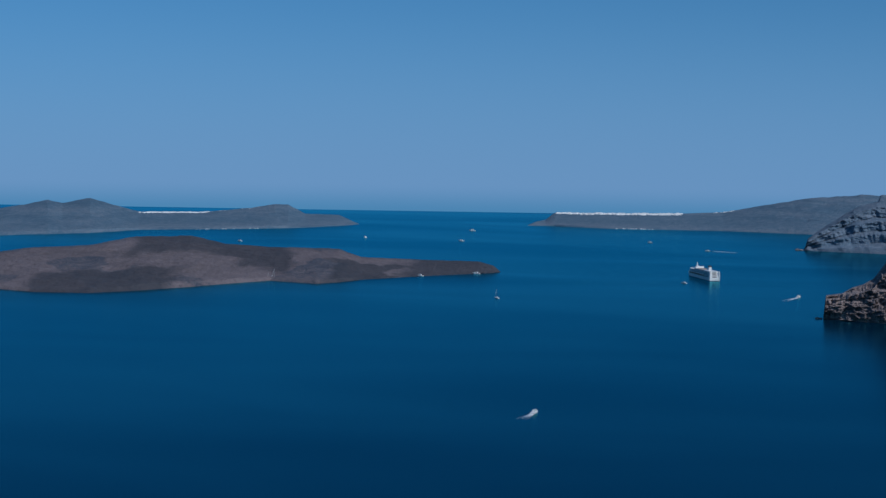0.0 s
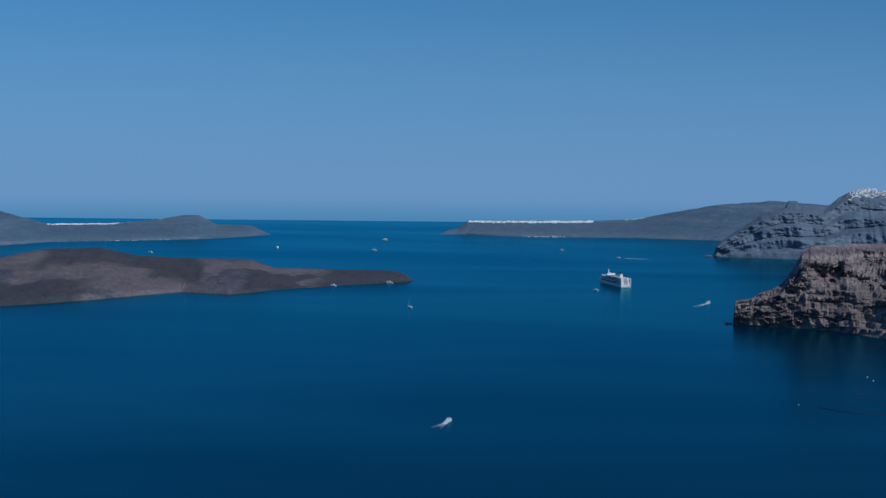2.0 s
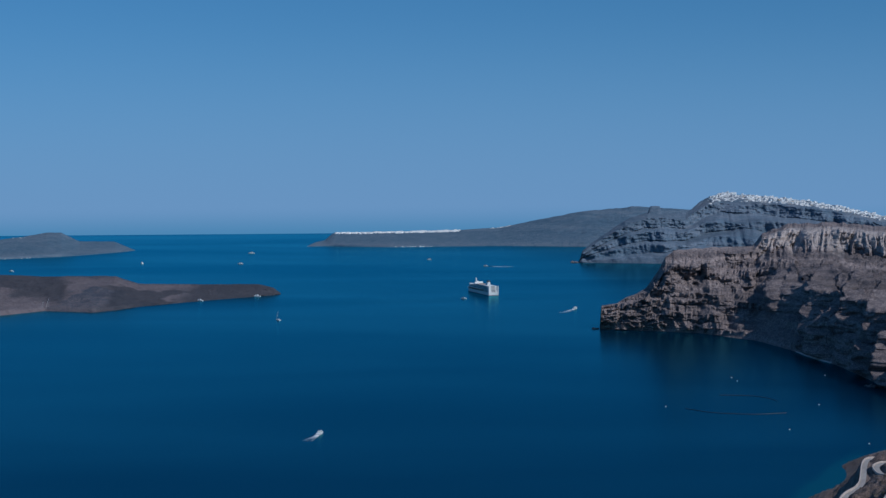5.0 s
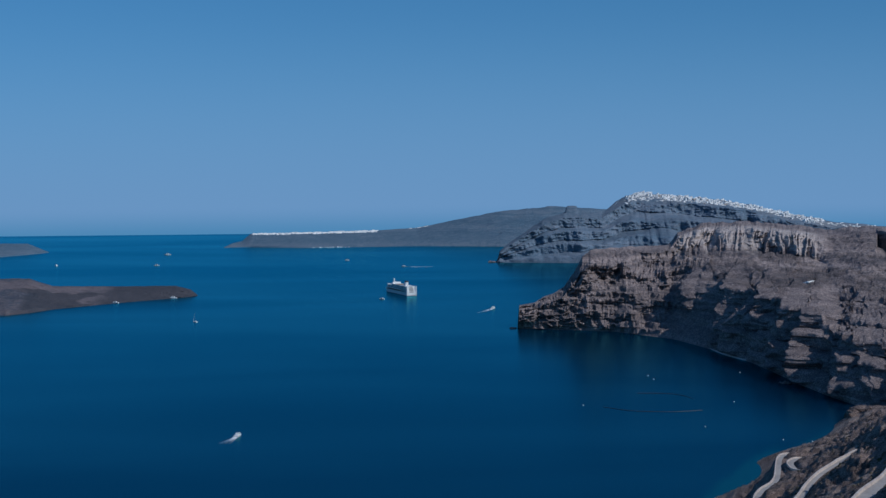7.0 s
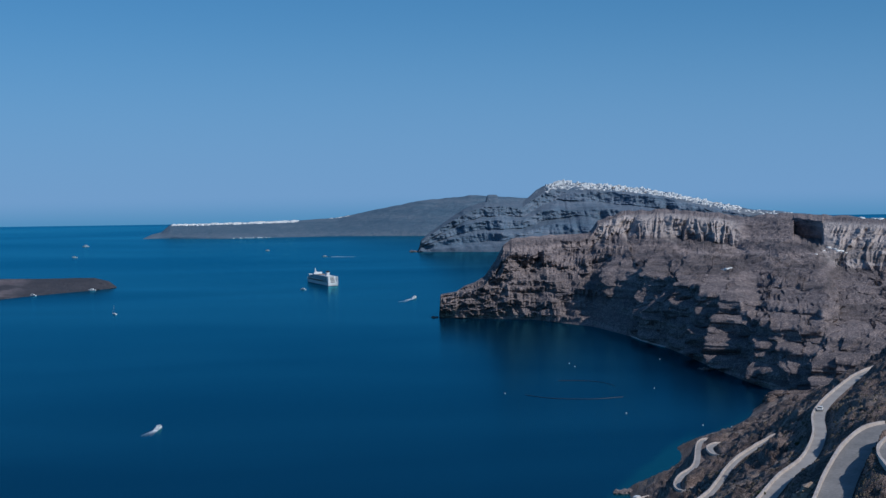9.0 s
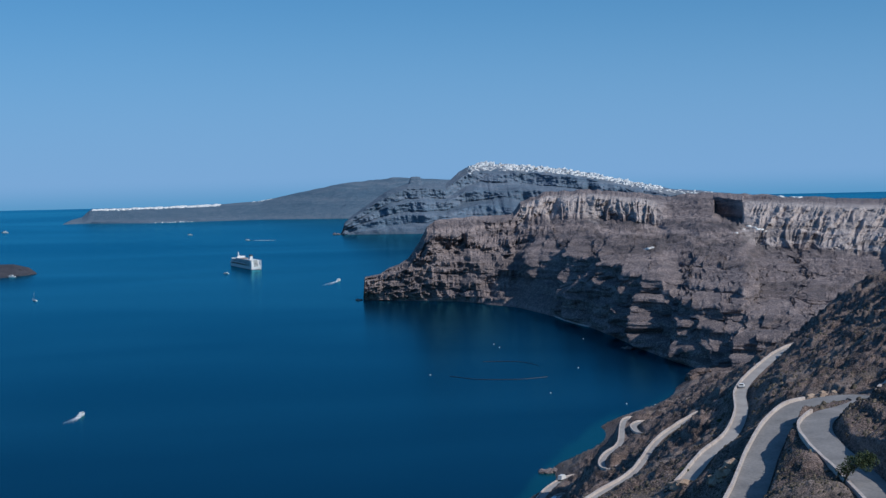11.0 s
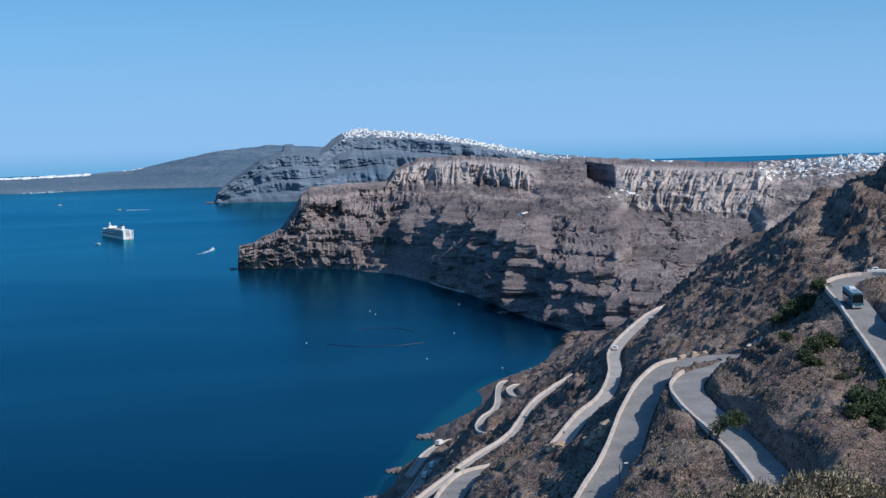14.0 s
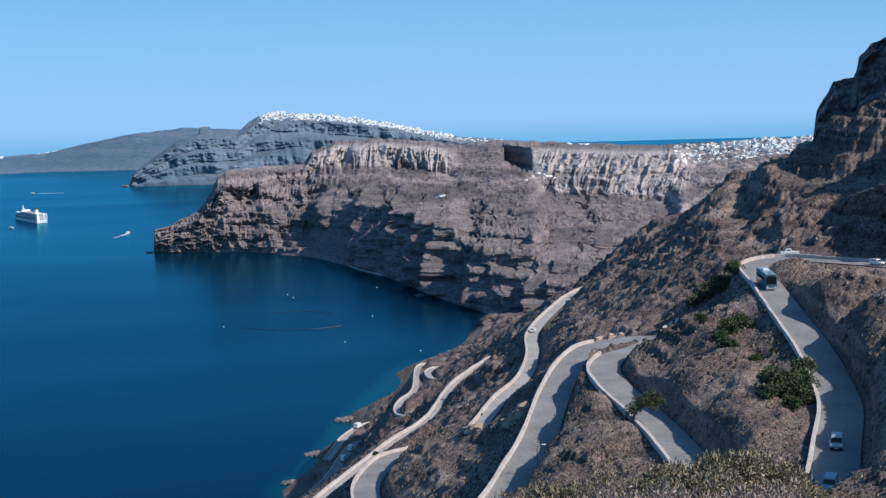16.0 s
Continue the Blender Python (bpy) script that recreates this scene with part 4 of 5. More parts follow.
def van(name, label, paint_mat, length=4.6, width=1.85, high=1.85, group="parked vans"):
    """Front at +y."""
    v = thing(name, label, "car", group)
    h, L = high, length / 2
    part("body", extruded([(-L, 0.32), (-L, h * 0.55), (-L + 0.12, h * 0.62), (L - 1.0, h * 0.58), (L - 0.12, h * 0.5), (L, h * 0.42), (L, 0.32)], width, 0.06), paint_mat, v)
    part("cabin", extruded([(-L + 0.08, h * 0.58), (-L + 0.22, h - 0.03), (L - 2.0, h), (L - 1.75, h - 0.06), (L - 0.95, h * 0.57)], width * 0.97, 0.06, 0.88), paint_mat, v)
    wind = extruded([(L - 0.90, h * 0.60), (L - 1.69, h - 0.13), (L - 1.76, h - 0.13), (L - 0.97, h * 0.60)], width * 0.88, 0.0, 0.9)
    part("windscreen", wind, GLASS, v)
    part("rear_window", boxed((width * 0.7, 0.03, h * 0.24), (0, -L + 0.12, h * 0.78)), GLASS, v)
    for s in (-1, 1):
        part("side_window", boxed((0.03, length * 0.48, h * 0.22), (s * width * 0.455, -0.42, h * 0.76), 0.0), GLASS, v)
        part("headlight", boxed((0.36, 0.08, 0.18), (s * width * 0.35, L - 0.02, h * 0.41), 0.03), LAMP_GLASS, v)
        part("mirror", boxed((0.2, 0.1, 0.14), (s * (width / 2 + 0.1), L - 1.15, h * 0.62), 0.03), paint_mat, v)
        part("roof_rail", boxed((0.05, length * 0.45, 0.05), (s * width * 0.36, -0.5, h + 0.02), 0.01), STEEL, v)
        for y in (-L + 0.85, L - 0.85):
            wheel(v, s * (width / 2 - 0.12), y, 0.33, 0.22)
    part("bumper", boxed((width * 0.96, 0.14, 0.22), (0, L + 0.02, 0.44), 0.04), RUBBER, v)
    part("number_plate", boxed((0.5, 0.02, 0.11), (0, L + 0.1, 0.46)), WHITE, v)
    return v


def coach(name, label):
    v = thing(name, label, "bus")
    L, W, H = 12.0, 2.55, 3.6
    part("body", extruded([(-L / 2, 0.35), (-L / 2, H - 0.25), (-L / 2 + 0.25, H), (L / 2 - 0.5, H), (L / 2 - 0.12, H - 0.35), (L / 2, 1.3), (L / 2, 0.35)], W, 0.09, 0.96), TEAL, v)
    part("roof", boxed((W * 0.86, L * 0.93, 0.08), (0, -0.1, H + 0.03), 0.03), BLUEGREY, v, "pale blue-grey roof panel")
    part("roof_unit", boxed((1.5, 2.6, 0.28), (0, -1.5, H + 0.2), 0.08, 0.9), WHITE, v)
    for y in (2.4, 4.3):
        part("roof_hatch", boxed((0.8, 0.8, 0.1), (0, y, H + 0.11), 0.03), STEEL, v)
    part("windscreen", extruded([(L / 2 + 0.015, 1.45), (L / 2 - 0.1, H - 0.42), (L / 2 - 0.2, H - 0.42), (L / 2 - 0.08, 1.45)], W * 0.9, 0.0), GLASS, v)
    part("destination_board", boxed((W * 0.6, 0.06, 0.22), (0, L / 2 - 0.13, H - 0.24)), BLACK, v)
    for s in (-1, 1):
        for k in range(6):
            part("side_window", boxed((0.05, 1.55, 1.0), (s * (W / 2 - 0.02), -L / 2 + 1.4 + k * 1.68, 2.15), 0.0), GLASS, v)
        part("mirror", boxed((0.24, 0.12, 0.4), (s * (W / 2 + 0.16), L / 2 + 0.1, 2.5), 0.04), BLACK, v)
        part("headlight", boxed((0.42, 0.08, 0.22), (s * 0.9, L / 2, 0.8), 0.04), LAMP_GLASS, v)
        for y in (-L / 2 + 2.6, L / 2 - 2.4):
            wheel(v, s * (W / 2 - 0.16), y, 0.5, 0.3)
    part("bumper", boxed((W * 0.98, 0.12, 0.35), (0, L / 2 + 0.02, 0.5), 0.05), SILVER, v)
    return v


def lorry(name, label):
    v = thing(name, label, "truck")
    part("cargo_box", boxed((2.45, 5.6, 2.5), (0, -1.1, 2.15), 0.05), WHITE, v)
    part("cab", extruded([(1.85, 0.5), (1.85, 2.6), (2.1, 2.75), (3.2, 2.65), (3.65, 1.6), (3.7, 0.5)], 2.3, 0.06, 0.95), WHITE, v)
    part("windscreen", extruded([(3.68, 1.65), (3.26, 2.5), (3.18, 2.5), (3.58, 1.65)], 2.0), GLASS, v)
    part("chassis", boxed((1.6, 7.2, 0.25), (0, -0.2, 0.75), 0.03), BLACK, v)
    for s in (-1, 1):
        for y in (-2.6, 2.7):
            wheel(v, s * 1.0, y, 0.48, 0.3)
    return v


def on_road(ob, key, bearing, distance, offset, forward=True, twist=0.0):
    """Stand a thing on a road, offset to the right-hand side of the line."""
    line = LINES[key]
    i = int(np.argmin(((line[:, :2] - at(bearing, distance, 0)[:2]) ** 2).sum(1)))
    i = min(max(i, 2), len(line) - 3)
    d = Vector(line[i + 2] - line[i - 2]).normalized()
    side = Vector((d.y, -d.x, 0)).normalized()
    if not forward:
        d = -d
    q = d.to_track_quat("Y", "Z")
    ob.matrix_basis = Matrix.Translation(Vector(line[i]) + side * offset + Vector((0, 0, 0.05))) @ pose(0, 0, 0, 0, 0, twist) @ q.to_matrix().to_4x4()
    return ob


on_road(coach("coach", "teal touring coach with a pale roof on the bend"), "upper", 22.75, 372, 0.6, twist=4)
on_road(van("minivan", "silver minivan driving down the sunlit road", SILVER), "upper", 25.43, 240, 0.2)
on_road(van("minivan", "blue-grey minivan following down the shaded road", BLUEGREY, high=1.75), "upper", 25.12, 217, 0.1)
on_road(van("hatchback", "small white car on the upper road", WHITE, 3.9, 1.7, 1.5, "small cars"), "upper", 26.75, 401, -1.2, False)
on_road(van("hatchback", "small white car on the middle road by the slope", WHITE, 3.9, 1.7, 1.5, "small cars"), "middle", 14.69, 520, 0.4, False)
on_road(lorry("lorry", "white box truck on the quay road"), "quay", 7.9, 888, -1.2, False)
on_road(lorry("lorry", "white box truck on the quay road behind another"), "quay", 7.62, 864, -1.2, False)
on_road(lorry("lorry", "white box truck near the shore"), "shore", 8.3, 955, 0.6, False)


def pickup(place, turn):
    v = thing("pickup", "parked white pickup beside the upper bend", "car")
    part("body", extruded([(-2.4, 0.4), (-2.4, 1.0), (-0.4, 1.02), (2.0, 1.0), (2.4, 0.85), (2.4, 0.4)], 1.75, 0.06), WHITE, v)
    part("cabin", extruded([(-0.5, 1.0), (-0.35, 1.65), (0.9, 1.65), (1.6, 1.0)], 1.65, 0.05, 0.85), WHITE, v)
    part("windscreen", extruded([(1.63, 1.05), (1.0, 1.58), (0.93, 1.58), (1.55, 1.05)], 1.4), GLASS, v)
    for s in (-1, 1):
        part("side_window", boxed((0.04, 1.0, 0.4), (s * 0.76, 0.35, 1.33)), GLASS, v)
        for y in (-1.5, 1.5):
            wheel(v, s * 0.75, y, 0.34, 0.22)
    v.matrix_basis = Matrix.Translation(place) @ pose(0, 0, 0, 0, 0, turn)


_p = at(23.7, 423.5, 0)
pickup((_p[0], _p[1], float(ground(_p[0], _p[1])) + 0.02), 75)


def lamp_post(place):
    v = thing("street_lamp", "dark roadside lamp post with a pale head", "street lamp")
    part("pole", rod(bmesh.new(), (0, 0, -0.5), (0, 0, 5.6), 0.09, 0.06), BLACK, v)
    part("arm", rod(bmesh.new(), (0, 0, 5.5), (0.9, -0.3, 5.9), 0.045), STEEL, v)
    part("head", boxed((0.75, 0.34, 0.16), (1.1, -0.36, 5.92), 0.05), WHITE, v, "pale lamp head")
    v.matrix_basis = Matrix.Translation(place)


_p = at(14.72, 282, 0)
lamp_post((_p[0], _p[1], float(ground(_p[0], _p[1]))))


# ---- plants ----
def leaves(rng, centres, radii, count, size, flat=0.5, slim=0.28):
    """Small folded leaves scattered through clumps, thicker towards their skins: vertices and triangles."""
    k = rng.integers(0, len(centres), count)
    d = rng.normal(size=(count, 3))
    d /= np.linalg.norm(d, axis=1, keepdims=True)
    p = centres[k] + d * (radii[k] * rng.uniform(0.45, 1.05, count) ** 0.6)[:, None] * (1, 1, 0.85)
    u = rng.normal(size=(count, 3)) + d * flat
    u /= np.linalg.norm(u, axis=1, keepdims=True)
    w = np.cross(u, rng.normal(size=(count, 3)))
    w /= np.linalg.norm(w, axis=1, keepdims=True)
    s = (size * rng.uniform(0.6, 1.4, count))[:, None]
    fold = np.cross(u, w) * s * 0.18
    v = np.stack([p, p + u * s * 0.55 + w * s * slim + fold, p + u * s, p + u * s * 0.55 - w * s * slim + fold], 1).reshape(-1, 3)
    i = np.arange(count)[:, None] * 4
    f = np.concatenate([i + (0, 1, 2), i + (0, 2, 3)])
    return v, f


def bush(name, label, seed, width, high, material, count, leaf, category="bush", group=""):
    """A many-stemmed bush with an uneven outline."""
    rng = np.random.default_rng(seed)
    v = thing(name, label, category, group)
    n = 9 + int(width * 3)
    ang, rad = rng.uniform(0, 6.283, n), width * 0.42 * np.sqrt(rng.uniform(0, 1, n))
    top = high * rng.uniform(0.4, 0.86, n) * (1 - 0.45 * (rad / (width * 0.45)) ** 2)
    c = np.stack([np.cos(ang) * rad, np.sin(ang) * rad, top], -1)
    r = width * rng.uniform(0.12, 0.24, n)
    bm = bmesh.new()
    for q in c:
        mid = Vector((q[0] * 0.45, q[1] * 0.45, q[2] * 0.5))
        rod(bm, (q[0] * 0.12, q[1] * 0.12, -0.25 * high), mid, 0.022 * width, 0.014 * width, 5)
        rod(bm, mid, tuple(q), 0.014 * width, 0.006 * width, 5)
    part("stems", bm, WOOD, v)
    vs, fs = leaves(rng, c, r, count, leaf, 0.9 if leaf < 0.1 else 0.5, 0.15 if leaf < 0.1 else 0.28)
    from_arrays("foliage", vs, fs, material, v)
    return v


def set_down(ob, bearing, distance, turn=0.0, scale=1.0, sink=0.1):
    p = at(bearing, distance, 0)
    m = Matrix.Translation((p[0], p[1], float(ground(p[0], p[1])) - sink)) @ pose(0, 0, 0, 0, 0, turn)
    ob.matrix_basis = m
    ob.scale = (scale, scale, scale)
    return ob


def hill_bushes():
    kinds = [bush("bush", "dense dark green bush on the dry slope", 200 + k, 3.4, 2.4, GREEN, 1500, 0.30, group="slope bushes") for k in range(3)]
    spots = [(20.4, 411, 1.3), (20.7, 415, 1.3), (20.92, 419, 1.6), (21.1, 412, 1.7), (21.31, 402, 1.5), (21.5, 400, 1.7), (21.81, 399, 1.5), (20.61, 343, 0.9), (21.24, 328, 0.9),
             (21.55, 331, 1.4), (21.89, 336, 1.5), (22.05, 339, 1.2), (21.45, 321, 1.1), (21.65, 321, 0.9), (22.54, 310, 0.75), (23.16, 310, 0.6), (23.05, 288, 1.1), (23.26, 284, 1.5), (23.5, 282, 1.5), (23.75, 280, 1.6),
             (24.0, 284, 1.4), (24.2, 288, 1.3), (23.3, 274, 1.5), (23.6, 271, 1.4), (23.95, 270, 1.5), (24.15, 268, 1.2), (23.0, 268, 1.1), (24.3, 277, 1.2), (23.75, 262, 1.1),
             (12.6, 377, 0.6), (8.85, 428, 0.6), (13.86, 482, 0.5)]
    for k, (a, r, s) in enumerate(spots):
        ob = kinds[k] if k < 3 else copy_thing(kinds[k % 3], Matrix())
        set_down(ob, a, r, 67 * k, s, 0.15)


hill_bushes()


def leaning_tree():
    rng = np.random.default_rng(77)
    v = thing("tree", "leaning dark green tree beside the road parapet", "tree")
    bm = bmesh.new()
    rod(bm, (0, 0, -0.5), (0.7, 0.1, 1.6), 0.26, 0.19, 9)
    rod(bm, (0.7, 0.1, 1.6), (1.9, 0.2, 3.0), 0.19, 0.12, 8)
    tips = [(3.6, 0.3, 4.9), (2.6, -0.9, 4.2), (2.7, 1.2, 4.4), (1.2, 0.4, 3.9), (0.6, -0.6, 3.1), (4.4, 0.6, 4.4), (-0.3, 0.3, 2.3), (3.4, -0.2, 3.6)]
    for q in tips:
        rod(bm, (1.3, 0.15, 2.3), q, 0.09, 0.03, 6)
    part("trunk", bm, WOOD, v)
    c = np.array(tips + [(x + 0.5, y - 0.3, z - 0.5) for x, y, z in tips])
    vs, fs = leaves(rng, c, np.full(len(c), 0.95), 3600, 0.26)
    from_arrays("crown", vs, fs, GREEN, v)
    return v


set_down(leaning_tree(), 18.1, 285, -22, 1.05)


def front_shrubs():
    kinds = [bush("shrub", "sunlit olive-green shrub on the near slope", 300, 1.9, 1.35, OLIVE, 30000, 0.045, "shrub", "near shrubs"),
             bush("shrub", "pale olive shrub with dry tips", 301, 1.7, 1.2, OLIVE, 28000, 0.04, "shrub", "near shrubs"),
             bush("shrub", "dry mauve-brown heathery shrub", 302, 1.5, 0.8, HEATHER, 26000, 0.035, "shrub", "near shrubs"),
             bush("shrub", "rust-brown dry shrub at the slope's edge", 303, 1.3, 0.8, RUST, 18000, 0.035, "shrub", "near shrubs")]
    # kind, bearing, distance, height of the top below the eye as a slope, scale
    rows = [(1, 14.4, 15.5, -0.2640, 0.8), (0, 15.9, 15.0, -0.2585, 0.85), (1, 17.6, 15.5, -0.2530, 0.9), (0, 19.3, 15.2, -0.2490, 0.9), (0, 21.2, 15.0, -0.2400, 1.0), (1, 22.3, 15.3, -0.2380, 1.0), (0, 23.5, 15.6, -0.2450, 0.8),
            (2, 13.6, 13.6, -0.2690, 1.0), (2, 16.6, 13.4, -0.2640, 1.0), (2, 18.6, 13.4, -0.2600, 1.0), (2, 20.6, 13.3, -0.2590, 1.0), (2, 22.6, 13.4, -0.2620, 1.0), (1, 20.2, 14.2, -0.2480, 0.8), (3, 25.7, 14.5, -0.2640, 0.8), (3, 27.2, 14.5, -0.2680, 0.8)]
    tall = {0: 1.3, 1: 1.15, 2: 0.78, 3: 0.78}
    used = set()
    for k, (kind, a, r, te, s) in enumerate(rows):
        ob = kinds[kind] if kind not in used else copy_thing(kinds[kind], Matrix())
        used.add(kind)
        p = at(a, r, 0)
        z = float(ground(p[0], p[1]))
        up = min(max((220 + te * r - z) / tall[kind], 0.35), 1.6)
        ob.matrix_basis = Matrix.Translation((p[0], p[1], z - 0.03)) @ pose(0, 0, 0, 0, 0, 71 * k)
        ob.scale = (s, s, up)


front_shrubs()


def scatter(name, label, category, material, count, seed, near, size, high, sharp):
    """Tufts or stones over the slope, in one mesh, away from the roads."""
    rng = np.random.default_rng(seed)
    a = rng.uniform(4.5, 28.3, count)
    r = np.exp(rng.uniform(np.log(near), np.log(1250), count))
    x, y = np.sin(np.radians(a)) * r, np.cos(np.radians(a)) * r
    keep = (ground(x, y, np.minimum(G_FAR, 99)) > 0.8) & (ground(x, y) > 1.0)
    patchy = fbm(x / 25, y / 25, 0, 3, seed) + rng.uniform(-0.8, 0.8, count) > -0.25
    x, y, r = x[keep & patchy], y[keep & patchy], r[keep & patchy]
    n = len(x)
    z = ground(x, y)
    s = size * np.exp(rng.normal(0, 0.45, n)) * np.clip(r / 330, 0.6, 1.6) ** 0.35
    ring = 4
    ang = np.linspace(0, 2 * np.pi, ring, endpoint=False)[None] + rng.uniform(0, 6.28, (n, 1))
    low = s[:, None] * rng.uniform(0.7, 1.3, (n, ring))
    mid = low * rng.uniform(0.45, 0.95, (n, ring)) * sharp
    v = np.zeros((n, 2 * ring + 1, 3))
    v[:, :ring, 0], v[:, :ring, 1], v[:, :ring, 2] = np.cos(ang) * low, np.sin(ang) * low, -0.3 * s[:, None]
    v[:, ring:2 * ring, 0], v[:, ring:2 * ring, 1] = np.cos(ang + 0.4) * mid, np.sin(ang + 0.4) * mid
    v[:, ring:2 * ring, 2] = high * s[:, None] * rng.uniform(0.45, 0.9, (n, ring))
    v[:, -1, 2] = high * s * rng.uniform(0.7, 1.3, n)
    v[:, -1, :2] += rng.normal(0, 0.2, (n, 2)) * s[:, None]
    v += np.stack([x, y, z], -1)[:, None]
    f = []
    for k in range(ring):
        j = (k + 1) % ring
        f += [(k, j, ring + j), (k, ring + j, ring + k), (ring + k, ring + j, 2 * ring)]
    f = (np.array(f)[None] + (np.arange(n) * (2 * ring + 1))[:, None, None]).reshape(-1, 3)
    return tagged(from_arrays(name, v.reshape(-1, 3), f, material), label, category, kind="stuff")


scatter("scrub", "low dry brown scrub tufts over the slope", "scrub", SCRUB, 100000, 5, 150, 0.20, 1.0, 0.9)
scatter("stones", "loose pale stones over the scree slope", "stones", STONE, 9000, 6, 150, 0.10, 0.8, 0.8)


scatter("slope_rocks", "angular brown rocks breaking through the upper slope", "rocks", STONE, 22000, 9, 300, 0.14, 0.9, 0.6)


# ---- towns ----
def house(kind, wall_mat, group):
    w, d, h = [(7, 6, 4.2), (9, 6, 5.5), (6, 6, 6.5), (11, 7, 4.6), (5, 5, 3.4)][kind]
    v = thing("house", ["small whitewashed cubic house with a flat roof", "long whitewashed house with blue door", "tall whitewashed house with flat roof",
                        "broad whitewashed house with parapet roof", "tiny whitewashed cubic house"][kind] if wall_mat is LIME else "pale ochre cubic house with a flat roof", "house", group)
    bm = bmesh.new()
    box(bm, (w, d, h + 4), (0, 0, h / 2 - 2), 0.15)
    if kind in (1, 3):
        box(bm, (w * 0.45, d * 0.8, 2.6), (w * 0.22, 0.4, h + 1.3), 0.12)
    part("wall", bm, wall_mat, v)
    rim = bmesh.new()
    for sx, sy, cx, cy in ((w, 0.3, 0, -d / 2 + 0.15), (w, 0.3, 0, d / 2 - 0.15), (0.3, d - 0.6, -w / 2 + 0.15, 0), (0.3, d - 0.6, w / 2 - 0.15, 0)):
        box(rim, (sx * 0.998, sy, 0.5), (cx, cy, h + 0.25))
    part("roof_parapet", rim, wall_mat, v)
    part("door", boxed((1.0, 0.12, 2.0), (-w * 0.25, -d / 2 - 0.03, 1.1)), DOORBLUE, v)
    for x in (0.05, 0.32):
        part("window", boxed((0.9, 0.12, 1.1), (w * x, -d / 2 - 0.03, h * 0.55)), GLASS, v)
    return v


def land_spot(name, bearing, row):
    az, R, Z = LANDS[name]
    i = int(np.clip(np.searchsorted(az, bearing), 1, len(az) - 1))
    j = int(np.clip(row * (len(R) - 1), 0, len(R) - 1))
    return at(az[i], R[j, i], Z[j, i])


def town(land, spans, count, seed, scale, group):
    """Separate houses along a crest: spans of (first bearing, last bearing, lowest row)."""
    rng = np.random.default_rng(seed)
    kinds = [house(k, LIME, group) for k in range(5)] + [house(0, OCHRE, group)]
    for k in range(count):
        lo, hi, row = spans[k % len(spans)]
        a = rng.uniform(lo, hi)
        p = land_spot(land, a, rng.uniform(row, 1.0) ** 0.8)
        kind = k if k < 6 else int(rng.choice(6, p=[0.24, 0.22, 0.18, 0.17, 0.11, 0.08]))
        ob = kinds[kind] if k < 6 else copy_thing(kinds[kind], Matrix())
        m = Matrix.Translation((p[0], p[1], p[2] - 0.3)) @ pose(0, 0, 0, 0, 0, -a + rng.uniform(-35, 35))
        ob.matrix_basis = m
        s = scale * rng.uniform(0.8, 1.15)
        ob.scale = (s, s, s * rng.uniform(0.6, 0.9))


def far_town(name, label, land, lo, hi, row, count, seed, scale, low=None):
    """White cubes of a town too far off to tell its houses apart."""
    rng = np.random.default_rng(seed)
    cube = np.array([(x, y, z) for x in (-0.5, 0.5) for y in (-0.5, 0.5) for z in (0, 1)])
    quads = np.array([(0, 1, 3, 2), (4, 6, 7, 5), (0, 4, 5, 1), (2, 3, 7, 6), (1, 5, 7, 3), (0, 2, 6, 4)])
    vs, fs = [], []
    for k in range(count):
        a = rng.uniform(lo, hi)
        p = land_spot(land, a, rng.uniform(row, low or 1.0))
        size = np.array([rng.uniform(4, 9), rng.uniform(4, 8), rng.uniform(2.2, 3.8)]) * scale
        t = radians(rng.uniform(-30, 30))
        c = cube * size - (0, 0, 1.5)
        c = np.stack([c[:, 0] * math.cos(t) - c[:, 1] * math.sin(t), c[:, 0] * math.sin(t) + c[:, 1] * math.cos(t), c[:, 2]], -1)
        vs.append(c + p)
        fs.append(quads + 8 * k)
    return tagged(from_arrays(name, np.concatenate(vs), np.concatenate(fs), LIME), label, "town", kind="stuff")


town("coast_far", [(5.1, 8.0, 0.90), (7.2, 11.6, 0.82), (6.4, 10.8, 0.86)], 240, 11, 0.72, "clifftop town")
far_town("clifftop_town", "whitewashed houses crowded along the far cliff edge", "coast_far", 5.05, 11.9, 0.86, 620, 12, 0.72)
far_town("clifftop_outskirts", "scattered white houses at the town's edge", "coast_far", 11.0, 13.8, 0.9, 50, 13, 0.8)
town("headland", [(20.0, 24.4, 0.86), (21.0, 24.6, 0.9)], 130, 21, 0.62, "crest village")
far_town("crest_village", "small white houses among the crest village", "headland", 19.7, 24.6, 0.85, 560, 22, 0.62)
far_town("crest_farms", "few white buildings on the bare crest", "headland", 15.9, 16.7, 0.99, 9, 23, 0.8)
far_town("distant_town", "thin white band of houses on the distant cliff", "coast_distant", -8.1, -3.7, 0.9, 420, 31, 0.95)
far_town("distant_hamlet", "tiny white houses on the distant ridge", "coast_distant", -2.6, -1.9, 0.97, 18, 32, 0.7)
far_town("distant_harbour", "tiny white harbour houses below the distant cliff", "coast_distant", -6.0, -4.6, 0.0, 26, 33, 0.6, 0.03)
far_town("island_town", "thin white village along the far island's rim", "island_far", -22.8, -20.4, 0.95, 170, 34, 0.8)
far_town("island_houses", "scattered white houses on the far island", "island_far", -20.4, -18.0, 0.97, 24, 36, 0.5)
far_town("island_harbour", "white boathouses along the far island's shore", "island_far", -21.0, -18.6, 0.0, 40, 35, 0.5, 0.03)


